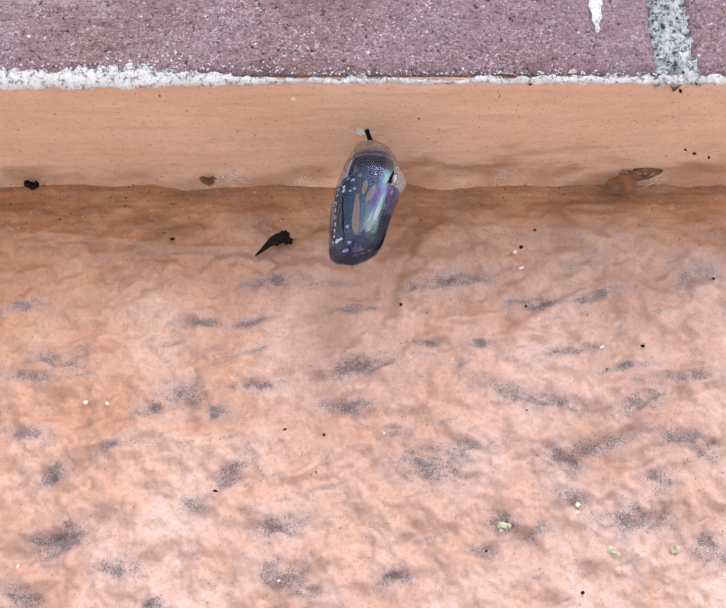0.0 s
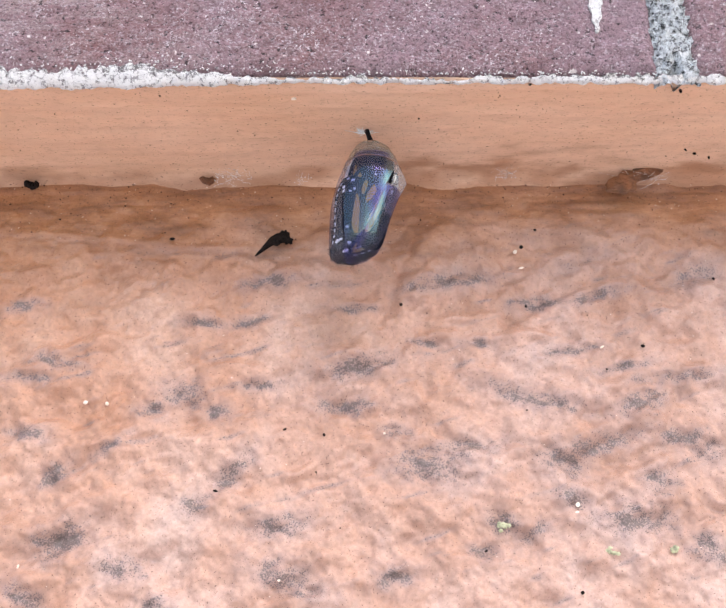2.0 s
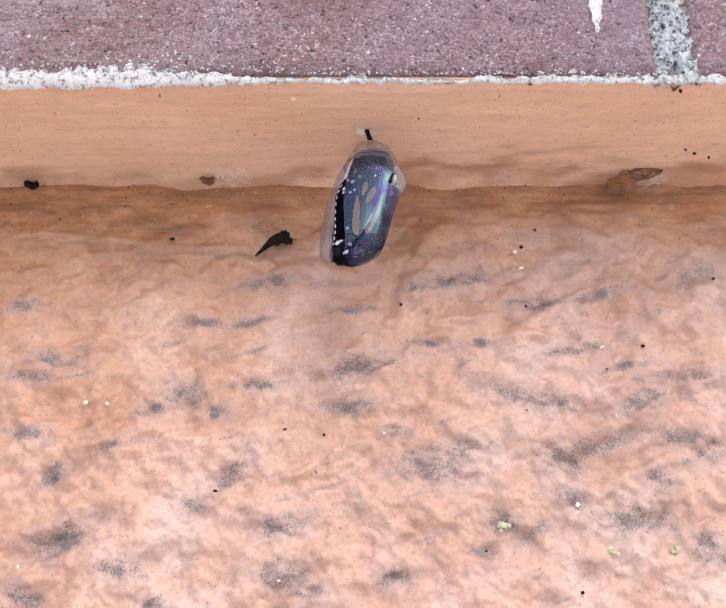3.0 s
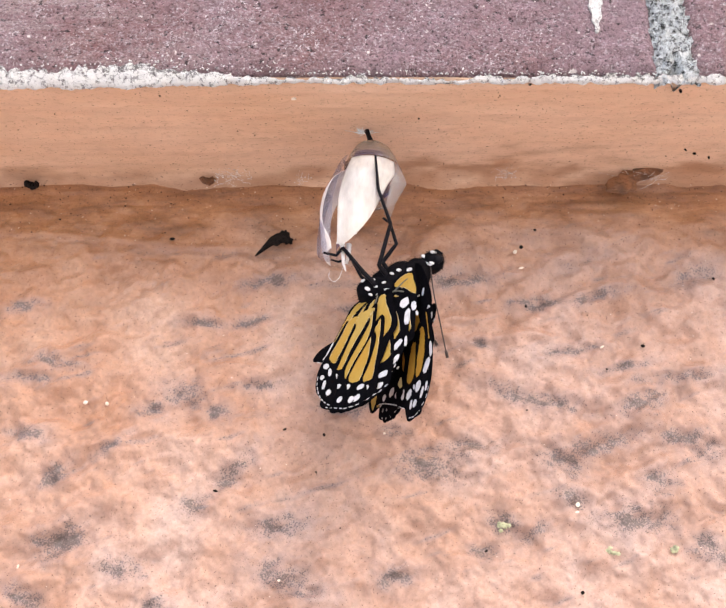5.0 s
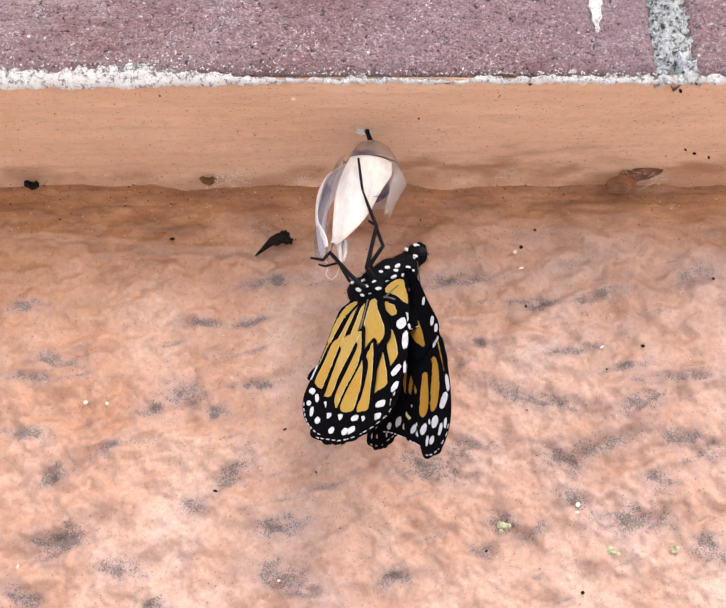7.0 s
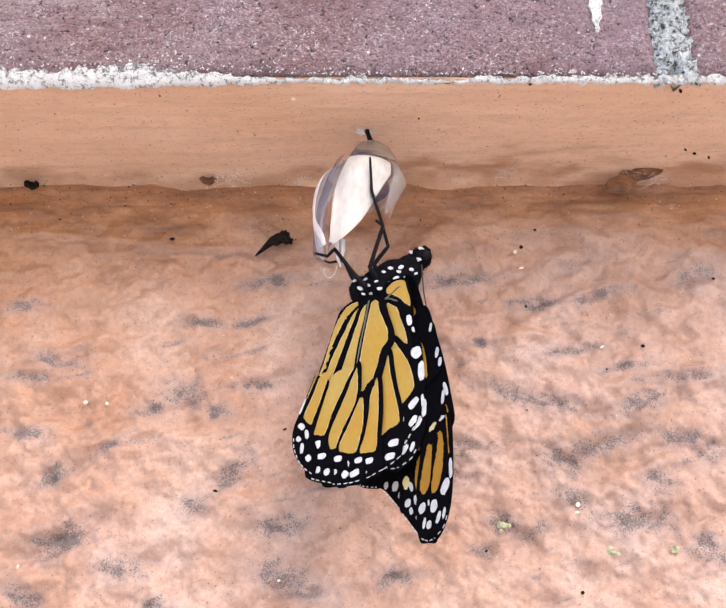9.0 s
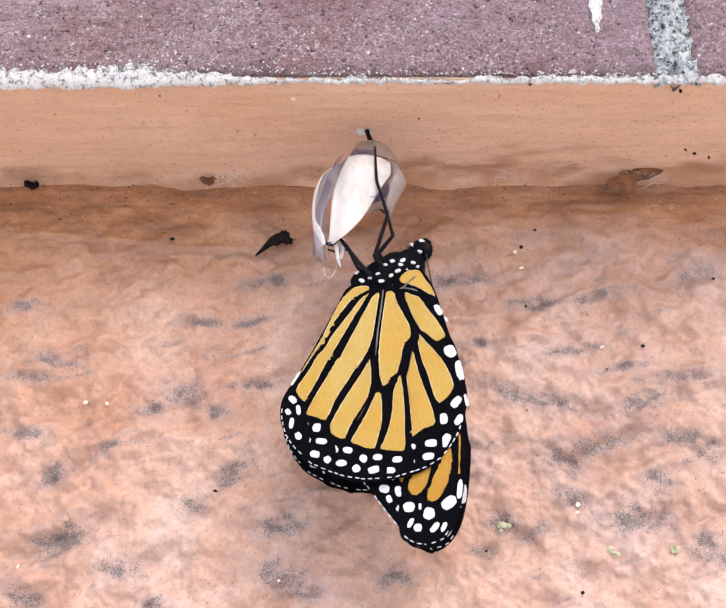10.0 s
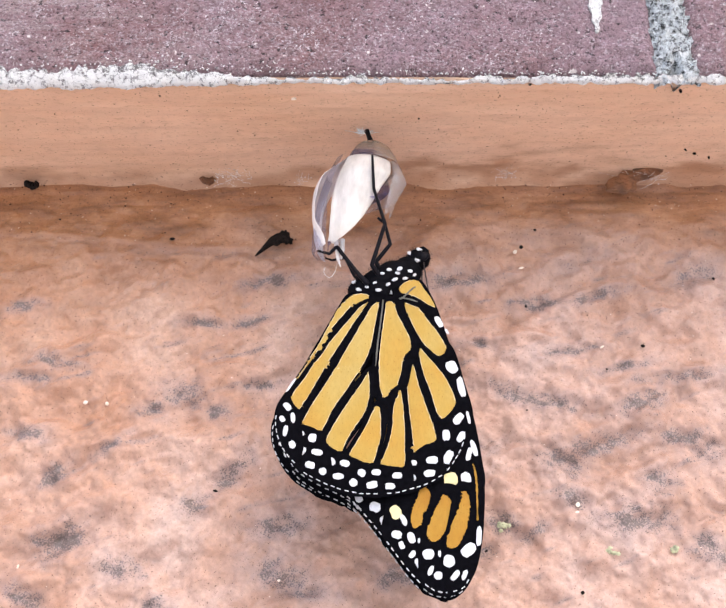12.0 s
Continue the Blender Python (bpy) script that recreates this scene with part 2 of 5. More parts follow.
def slab(bm, outline, y0, y1):
    """A flat plate in the x-z plane (mm) between the depths y0 and y1."""
    front = [bm.verts.new((p[0] * MM, y0 * MM, p[1] * MM)) for p in outline]
    back = [bm.verts.new((p[0] * MM, y1 * MM, p[1] * MM)) for p in outline]
    n = len(outline)
    bm.faces.new(front)
    bm.faces.new(back[::-1])
    for i in range(n):
        bm.faces.new((front[i], back[i], back[(i + 1) % n], front[(i + 1) % n]))
    bmesh.ops.recalc_face_normals(bm, faces=bm.faces[-(n + 2):])
    return bm


def tube(bm, line, radii, sides=8):
    """A tapered round rod along a line (metres)."""
    rings = []
    pts = [Vector(p) for p in line]
    for i, p in enumerate(pts):
        way = (pts[min(i + 1, len(pts) - 1)] - pts[max(i - 1, 0)]).normalized()
        side = way.cross(Vector((0.31, 0.9, 0.2))).normalized()
        up = way.cross(side)
        r = radii[min(i, len(radii) - 1)] if isinstance(radii, (list, tuple)) else radii
        rings.append([bm.verts.new(p + (side * math.cos(a) + up * math.sin(a)) * r) for a in (2 * math.pi * k / sides for k in range(sides))])
    for a, b in zip(rings, rings[1:]):
        for k in range(sides):
            bm.faces.new((a[k], a[(k + 1) % sides], b[(k + 1) % sides], b[k]))
    bm.faces.new(rings[0][::-1])
    bm.faces.new(rings[-1])
    return bm


def blob(bm, centre, size, turn=None, rough=0.0, level=3, seed=0.0):
    """A rounded lump, uneven by rough."""
    made = bmesh.ops.create_icosphere(bm, subdivisions=level, radius=1.0)["verts"]
    m = (turn or Matrix.Identity(3)).to_3x3()
    for v in made:
        k = 1 + rough * noise.noise(v.co * 2.3 + Vector((seed, seed * 1.7, 3)))
        v.co = Vector(centre) + m @ Vector((v.co.x * size[0] * k, v.co.y * size[1] * k, v.co.z * size[2] * k))
    return bm


# smooth value noise on arrays
TABLE = np.random.RandomState(7).rand(256, 256)


def lattice(x, y):
    xi, yi = np.floor(x).astype(int), np.floor(y).astype(int)
    fx, fy = x - xi, y - yi
    fx, fy = fx * fx * (3 - 2 * fx), fy * fy * (3 - 2 * fy)
    g = lambda a, b: TABLE[a % 256, b % 256]
    return ((g(xi, yi) * (1 - fx) + g(xi + 1, yi) * fx) * (1 - fy) + (g(xi, yi + 1) * (1 - fx) + g(xi + 1, yi + 1) * fx) * fy) * 2 - 1


def cloud(x, y, octaves=4, seed=0.0):
    total, amp = 0, 1.0
    for o in range(octaves):
        total = total + amp * lattice(x * 2 ** o + seed + 17.3 * o, y * 2 ** o + seed * 1.9 + 5.1 * o)
        amp *= 0.5
    return total


def grid_mesh(name, X, Y, Z, mat, fields):
    """A sheet from arrays of places (metres), with named values on its points."""
    r, c = X.shape
    me = bpy.data.meshes.new(name)
    ids = np.arange(r * c).reshape(r, c)
    quads = np.stack([ids[:-1, :-1], ids[:-1, 1:], ids[1:, 1:], ids[1:, :-1]], -1).reshape(-1, 4)
    me.vertices.add(r * c)
    me.vertices.foreach_set("co", np.stack([X, Y, Z], -1).astype(np.float32).ravel())
    me.loops.add(quads.size)
    me.loops.foreach_set("vertex_index", quads.ravel().astype(np.int32))
    me.polygons.add(len(quads))
    me.polygons.foreach_set("loop_start", np.arange(0, quads.size, 4, dtype=np.int32))
    me.polygons.foreach_set("use_smooth", np.ones(len(quads), dtype=bool))
    me.update(calc_edges=True)
    for key, values in fields.items():
        me.attributes.new(key, "FLOAT", "POINT").data.foreach_set("value", np.clip(values, 0, 1).astype(np.float32).ravel())
    me.materials.append(mat)
    return new(name, me)


# ---------------------------------------------------------------- wall, underside, brick
DENTS_UPPER = [(-31.5, -17.6, 12.0, 0.7, -3), (-60.1, -14.9, 13.8, 0.6, -5), (-18.0, -24.4, 5.5, 0.9, 8), (-1.3, -30.1, 3.2, 0.6, 0), (34.6, -29.0, 4.6, 1.0, 0), (46.7, -27.5, 6.4, 0.8, 15), (-66.5, -30.1, 3.2, 1.0, 5), (-32.3, -33.1, 3.7, 0.8, -5), (-22.3, -33.1, 3.7, 0.9, 10), (66.8, -22.4, 4.6, 1.9, 15), (44.7, -19.2, 5.5, 1.5, 20), (18.2, -24.4, 8.3, 1.4, 10), (12.3, -37.5, 2.8, 0.7, -3), (22.2, -38.0, 2.8, 0.8, -5), (40.3, -39.0, 5.5, 0.8, 8), (-60.5, -41.7, 4.6, 1.2, -5), (0.1, -42.4, 7.4, 1.6, 12)]
DENTS_MIDDLE = [(-64.5, -45.1, 3.7, 1.0, 0), (-19.9, -46.2, 3.7, 0.8, 5), (-34.0, -48.1, 4.1, 1.9, -10), (-39.9, -51.4, 2.3, 1.4, 20), (-27.6, -51.8, 2.3, 1.2, -10), (-3.0, -50.4, 5.5, 1.4, -3), (32.4, -49.0, 8.3, 1.4, -15), (52.6, -50.0, 4.6, 1.6, 20), (49.8, -42.9, 4.6, 0.8, 10), (60.3, -44.8, 7.4, 1.0, 5), (6.6, -55.5, 2.8, 1.0, -8), (-63.0, -56.4, 3.7, 1.2, -10), (-47.1, -58.7, 3.7, 0.8, 30), (45.7, -57.3, 6.4, 1.4, 15), (61.3, -57.8, 6.4, 1.9, -20), (19.6, -59.1, 5.5, 1.5, 8), (36.7, -60.9, 4.6, 2.1, -15)]
DENTS_LOWER = [(12.1, -63.1, 7.8, 2.3, -12), (-56.9, -63.6, 3.7, 1.4, 25), (-24.3, -63.6, 5.5, 1.4, 45), (55.1, -65.3, 2.8, 2.1, 30), (38.7, -68.4, 2.8, 1.4, -10), (-30.8, -69.7, 2.3, 1.5, 30), (50.1, -72.6, 6.4, 2.3, 0), (-15.4, -73.5, 5.5, 1.4, 5), (25.7, -73.5, 2.8, 1.6, -15), (30.6, -74.7, 2.8, 1.4, 35), (-54.5, -76.0, 5.5, 2.3, 30), (22.1, -78.1, 2.8, 1.0, 0), (62.8, -78.1, 3.7, 1.9, -10), (-42.8, -80.9, 3.7, 1.9, -10), (-15.1, -82.2, 4.6, 1.6, -10), (5.4, -82.6, 2.8, 1.4, 10), (-11.0, -85.0, 4.6, 1.2, -8), (-60.7, -85.8, 3.7, 1.4, -30), (-36.1, -87.4, 2.8, 1.0, 0)]


def axis_steps(fine_lo, fine_hi, step, far_lo, far_hi, n=14):
    mid = np.arange(fine_lo, fine_hi + step / 2, step)
    lo = fine_lo - np.geomspace(step * 2, fine_lo - far_lo, n)[::-1] if far_lo < fine_lo else np.empty(0)
    hi = fine_hi + np.geomspace(step * 2, far_hi - fine_hi, n) if far_hi > fine_hi else np.empty(0)
    return np.concatenate([lo, mid, hi])


def build_wall():
    xs = axis_steps(-86, 86, 0.28, -1600, 1600)
    zs = axis_steps(-100, 0, 0.26, -900, 0)
    X, Z = np.meshgrid(xs, zs)
    a = radians(16)
    U, V = X * math.cos(a) + Z * math.sin(a), -X * math.sin(a) + Z * math.cos(a)
    warp = cloud(X / 14, Z / 14, 3, 4.0)
    low = np.clip((-Z - 5) / 16, 0, 1)
    h = 0.70 * cloud(U / 9.0 + warp * 0.5, V / 4.6 + warp * 0.6, 2, 1.0) + 0.56 * cloud(X / 4.2, Z / 3.6, 2, 9.0) + 0.16 * cloud(X / 1.2, Z / 1.2, 2, 19.0)
    h = 1.5 * h * (0.22 + 0.78 * low) + 0.25 * cloud(X / 26, Z / 2.2, 3, 12.0) * (1 - low)
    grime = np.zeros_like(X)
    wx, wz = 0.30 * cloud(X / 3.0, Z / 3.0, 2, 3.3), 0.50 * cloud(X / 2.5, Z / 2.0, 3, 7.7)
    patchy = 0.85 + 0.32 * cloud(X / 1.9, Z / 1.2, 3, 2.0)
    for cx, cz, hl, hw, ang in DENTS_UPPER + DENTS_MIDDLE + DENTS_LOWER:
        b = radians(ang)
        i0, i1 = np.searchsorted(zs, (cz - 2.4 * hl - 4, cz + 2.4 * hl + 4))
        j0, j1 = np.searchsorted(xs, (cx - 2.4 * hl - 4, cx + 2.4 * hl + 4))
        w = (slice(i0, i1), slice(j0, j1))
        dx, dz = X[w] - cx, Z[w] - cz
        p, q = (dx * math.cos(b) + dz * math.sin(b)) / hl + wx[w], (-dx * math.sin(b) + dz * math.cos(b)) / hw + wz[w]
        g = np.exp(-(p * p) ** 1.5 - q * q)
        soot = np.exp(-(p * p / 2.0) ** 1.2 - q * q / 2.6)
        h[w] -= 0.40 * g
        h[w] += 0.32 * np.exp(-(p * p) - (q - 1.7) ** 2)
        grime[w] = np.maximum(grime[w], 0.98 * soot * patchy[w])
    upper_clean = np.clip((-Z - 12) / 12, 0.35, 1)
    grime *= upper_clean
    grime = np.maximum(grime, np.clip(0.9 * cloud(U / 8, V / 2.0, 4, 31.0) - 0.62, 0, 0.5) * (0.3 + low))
    # band under the ledge, part stain, part painted shade; reaches lower on the left
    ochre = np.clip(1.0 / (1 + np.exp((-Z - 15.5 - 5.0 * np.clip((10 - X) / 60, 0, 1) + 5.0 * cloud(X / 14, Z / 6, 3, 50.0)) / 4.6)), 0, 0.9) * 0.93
    # ochre patch below the chrysalis
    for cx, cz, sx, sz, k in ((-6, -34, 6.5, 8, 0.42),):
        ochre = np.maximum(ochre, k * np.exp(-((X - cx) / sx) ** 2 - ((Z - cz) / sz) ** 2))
    edge = np.clip((np.abs(X) - 86) / 60, 0, 1) + np.clip((-Z - 100) / 60, 0, 1)
    h *= np.clip(1 - edge, 0, 1)
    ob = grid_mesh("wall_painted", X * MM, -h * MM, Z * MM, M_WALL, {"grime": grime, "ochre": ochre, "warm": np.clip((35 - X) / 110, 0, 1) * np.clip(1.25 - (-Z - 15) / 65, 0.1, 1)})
    bm = bmesh.new()
    bm.from_mesh(ob.data)
    rim = [e for e in bm.edges if e.is_boundary]
    made = bmesh.ops.extrude_edge_only(bm, edges=rim)["geom"]
    for v in made:
        if isinstance(v, bmesh.types.BMVert):
            v.co.y = 0.11
    bm.to_mesh(ob.data)
    bm.free()
    tagged(ob, "rough orange-painted masonry wall with grey grimy dents", "wall", kind="structure")
    return ob


def build_soffit():
    xs = axis_steps(-88, 88, 0.4, -1600, 1600)
    ys = np.concatenate([np.linspace(-33.2, 3, 110)])
    X, Y = np.meshgrid(xs, ys)
    h = 0.12 * cloud(X / 30, Y / 3.0, 4, 3.0) + 0.10 * cloud(X / 6, Y / 4, 3, 8.0)
    h += 1.9 * np.clip((Y + 4.5) / 4.5, 0, 1.6) ** 2 * (1.0 + 0.35 * cloud(X / 9, Y * 0, 3, 6.0))
    h += 0.9 * np.clip((-30.5 - Y) / 2.7, 0, 1) ** 2 * -1
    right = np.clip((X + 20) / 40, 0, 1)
    # browner along the wall corner, to carry on the wall's band
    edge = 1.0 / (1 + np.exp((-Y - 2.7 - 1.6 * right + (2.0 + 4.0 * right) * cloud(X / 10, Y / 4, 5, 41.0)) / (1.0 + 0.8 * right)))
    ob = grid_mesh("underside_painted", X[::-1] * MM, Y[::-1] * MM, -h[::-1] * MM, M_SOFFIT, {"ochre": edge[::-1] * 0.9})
    tagged(ob, "smooth brushed orange-painted underside of the brick ledge", "ledge underside", kind="structure")
    return ob


def build_bricks():
    """A course of bricks that overhangs the painted wall."""
    face_y = -33.4
    joint = (54.2, 60.8)
    spans = [(joint[0] - 203 - 6.6 - 203, joint[0] - 203 - 6.6), (joint[0] - 203, joint[0]), (joint[1], joint[1] + 203)]
    ledge = tagged(new("brick_ledge"), "overhanging course of purple-brown bricks with lime mortar", "brick ledge", kind="structure")
    for x0, x1 in spans:
        xs = np.concatenate([np.arange(x0, x1, 0.5), [x1]]) if x1 > -100 and x0 < 100 else np.linspace(x0, x1, 40)
        zs = np.linspace(1.6, 62, 150)
        X, Z = np.meshgrid(xs, zs)
        edge = np.minimum(np.minimum(X - x0, x1 - X), Z - 1.6)
        h = 0.16 * cloud(X / 5, Z / 5, 4, 2.0) + 0.10 * cloud(X / 1.1, Z / 1.1, 3, 5.0) - 1.3 * np.exp(-edge / 0.8)
        drag = np.clip((10 - X) / 60, 0, 1) * (0.6 + 0.6 * cloud(X / 20, Z / 9, 3, 4.0))
        brick = grid_mesh("brick", X * MM, (face_y - h) * MM, Z * MM, M_BRICK, {"drag": drag})
        bm = bmesh.new()
        bm.from_mesh(brick.data)
        made = bmesh.ops.extrude_edge_only(bm, edges=[e for e in bm.edges if e.is_boundary])["geom"]
        for v in made:
            if isinstance(v, bmesh.types.BMVert):
                v.co.y = 0.07
        bm.to_mesh(brick.data)
        bm.free()
        brick.parent = ledge
    # bed joint: a ragged lime line under the bricks
    xs = axis_steps(-86, 86, 0.25, -400, 400)
    vs = np.linspace(0, 1, 34)
    X, V = np.meshgrid(xs, vs)
    left = np.clip((-18 - X) / 25, 0, 1)
    top = 0.9 + 2.8 * left * (1 + 0.5 * cloud(X / 5, V * 0, 3, 9.0)) + 0.7 * cloud(X / 1.3, V * 0, 5, 2.0) + 0.7 * np.clip((X - 15) / 30, 0, 1)
    low = -0.15 - 1.1 * left * (1 + 0.5 * cloud(X / 7, V * 0, 3, 14.0)) - 0.32 * cloud(X / 1.6, V * 0, 5, 21.0)
    Z = low + (top - low) * V
    bulge = np.sin(np.pi * np.clip(V, 0, 1)) ** 0.5
    Y = -32.7 - bulge * (0.75 + 0.4 * left + 0.22 * cloud(X / 0.9, Z / 0.7, 4, 3.0))
    bed = grid_mesh("bed_joint", X * MM, Y * MM, Z * MM, M_LIME, {"dirt": np.clip((V - 0.35) * 1.6, 0, 1) * np.clip(0.75 + 0.9 * cloud(X / 6, V * 0.5, 3, 27.0), 0, 1.3)})
    bed.parent = ledge
    bed["label"] = "ragged white lime mortar line"
    # upright joint
    xs = np.linspace(joint[0] - 0.9, joint[1] + 0.9, 60)
    zs = np.linspace(-0.5, 62, 420)
    X, Z = np.meshgrid(xs, zs)
    mid = (joint[0] + joint[1]) / 2
    wob = 0.5 * cloud(Z / 3, X * 0, 3, 6.0)
    k = np.clip(1 - ((X - mid + wob + 0.6 * cloud(X / 1.5, Z / 0.9, 3, 16.0)) / 3.9) ** 2, 0, 1) ** 0.6
    Y = -32.2 - 1.7 * k + 0.6 * cloud(X / 1.0, Z / 1.0, 4, 8.0) + 3.4 * np.exp(-((X - mid + 0.3) / 0.9) ** 2 - ((Z - 1.0) / 3.0) ** 2)
    up = grid_mesh("upright_joint", X * MM, Y * MM, Z * MM, M_JOINT, {})
    up.parent = ledge
    up["label"] = "weathered grey-white mortar with dark mould"
    bm = bmesh.new()
    drip = [(43.3, 23.6), (42.9, 20.8), (42.8, 18.5), (42.5, 16.9), (43.0, 15.3), (42.8, 13.8), (43.3, 12.5), (43.2, 11.1), (43.7, 10.7), (44.1, 11.8), (44.0, 12.9), (44.8, 14.4), (44.7, 16.0), (45.2, 17.7), (45.1, 20.2), (45.7, 23.6)]
    slab(bm, curve_loop(drip, 4), face_y - 0.45, face_y + 0.3)
    mark = part("lime_drip", bm, M_LIME, ledge, "dried white lime run on the brick")
    rnd = random.Random(8)
    bm = bmesh.new()
    for k in range(300):
        x = rnd.uniform(-78, 8) if k < 210 else rnd.uniform(8, 54)
        left = min(1.0, max(0.0, (-10 - x) / 25))
        z = 1.4 + abs(rnd.gauss(0, 0.5 + 1.3 * left)) + 1.2 * left
        r = rnd.uniform(0.05, 0.19)
        blob(bm, (x * MM, (face_y - 0.05) * MM, z * MM), (r * rnd.uniform(0.8, 2.2) * MM, r * MM, r * MM), Matrix.Rotation(rnd.uniform(0, 3), 3, "Y"), 0.6, 1, x)
    tagged(part("lime_crumbs", bm, M_LIME, ledge, "white lime crumbs stuck on the brick"), kind="stuff")
    # core of the ledge
    bm = bmesh.new()
    bmesh.ops.create_cube(bm, size=1, matrix=Matrix.LocRotScale((0, 0.035, 0.032), None, (3.2, 0.13, 0.058)))
    core = part("core", bm, M_LIME, ledge)
    return ledge


build_wall()
build_soffit()
build_bricks()


def build_surroundings():
    bm = bmesh.new()
    bmesh.ops.create_grid(bm, x_segments=40, y_segments=40, size=60)
    for v in bm.verts:
        v.co.z = -0.9 + 0.004 * noise.noise(v.co * 3)
    g = part("ground", bm, M_GROUND)
    tagged(g, "pale worn concrete paving in front of the wall", "ground", kind="structure")
    bm = bmesh.new()
    bmesh.ops.create_cube(bm, size=1, matrix=Matrix.LocRotScale((0, 0.09, 1.46), None, (3.2, 0.16, 2.8)))
    w = part("wall_upper", bm, M_BRICK)
    tagged(w, "purple-brown brick wall above the ledge", "wall", kind="structure")


build_surroundings()


# ---------------------------------------------------------------- the chrysalis skin
DEPTH = -18.2
# height, middle, half width (mm) from the stalk down to the foot
SKIN = [(-3.2, 1.2, 0.5), (-4.3, 1.5, 2.6), (-5.6, 1.7, 3.7), (-7.7, 1.7, 4.7), (-10.2, 1.6, 5.6), (-12.8, 1.4, 6.3), (-15.3, 0.6, 6.1),
        (-17.9, -0.1, 5.9), (-20.4, -0.6, 5.6), (-22.8, -0.9, 5.3), (-25.0, -1.3, 5.0), (-26.8, -1.7, 4.5), (-28.2, -2.5, 3.6), (-29.1, -3.0, 2.2), (-29.5, -3.2, 0.3)]


def skin_point(v, phi, puff=1.0):
    """A place on the pupa's skin: v runs 0..1 down it, phi in degrees round it (0 faces out, 90 to its side)."""
    k = v * (len(SKIN) - 1)
    i = min(int(k), len(SKIN) - 2)
    t = k - i
    z, mid, half = (SKIN[i][j] * (1 - t) + SKIN[i + 1][j] * t for j in range(3))
    p = radians(phi)
    ridge = 1 + 0.10 * math.exp(-((phi - 85) / 28) ** 2) * math.exp(-((z + 12.5) / 2.4) ** 2)
    return Vector(((mid + half * ridge * math.sin(p) * puff) * MM, (DEPTH - half * 0.96 * math.cos(p) * puff) * MM, z * MM))


def skin_piece(name, mat, v0, v1, lo, hi, parent, puff=1.0, label="", nv=40, ragged=0.0, pivot=None):
    """A strip of the skin; lo and hi give its two edges in degrees at v."""
    bm = bmesh.new()
    rows = []
    for i in range(nv + 1):
        v = v0 + (v1 - v0) * i / nv
        a, b = lo(v), hi(v)
        row = []
        for j in range(25):
            phi = a + (b - a) * j / 24
            w = v + (ragged * noise.noise(Vector((phi * 0.06, v * 3, 1))) if i == nv else 0)
            row.append(bm.verts.new(skin_point(min(max(w, 0), 1), phi, puff(v) if callable(puff) else puff)))
        rows.append(row)
    for r, s in zip(rows, rows[1:]):
        for j in range(24):
            bm.faces.new((r[j], r[j + 1], s[j + 1], s[j]))
    if pivot is not None:
        bmesh.ops.translate(bm, verts=bm.verts, vec=-pivot)
    ob = part(name, bm, mat, parent, label, smooth=True)
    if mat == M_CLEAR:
        # the pearly margin of the wing case, its highlight painted in as a gloss strip
        layer = ob.data.attributes.new("pearl_glint", "FLOAT", "POINT")
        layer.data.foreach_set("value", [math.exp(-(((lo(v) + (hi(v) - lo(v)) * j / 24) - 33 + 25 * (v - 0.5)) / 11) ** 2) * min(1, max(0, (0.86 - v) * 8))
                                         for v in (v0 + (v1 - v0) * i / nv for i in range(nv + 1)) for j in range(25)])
    th = ob.modifiers.new("thickness", "SOLIDIFY")
    th.thickness = 0.00006
    return ob


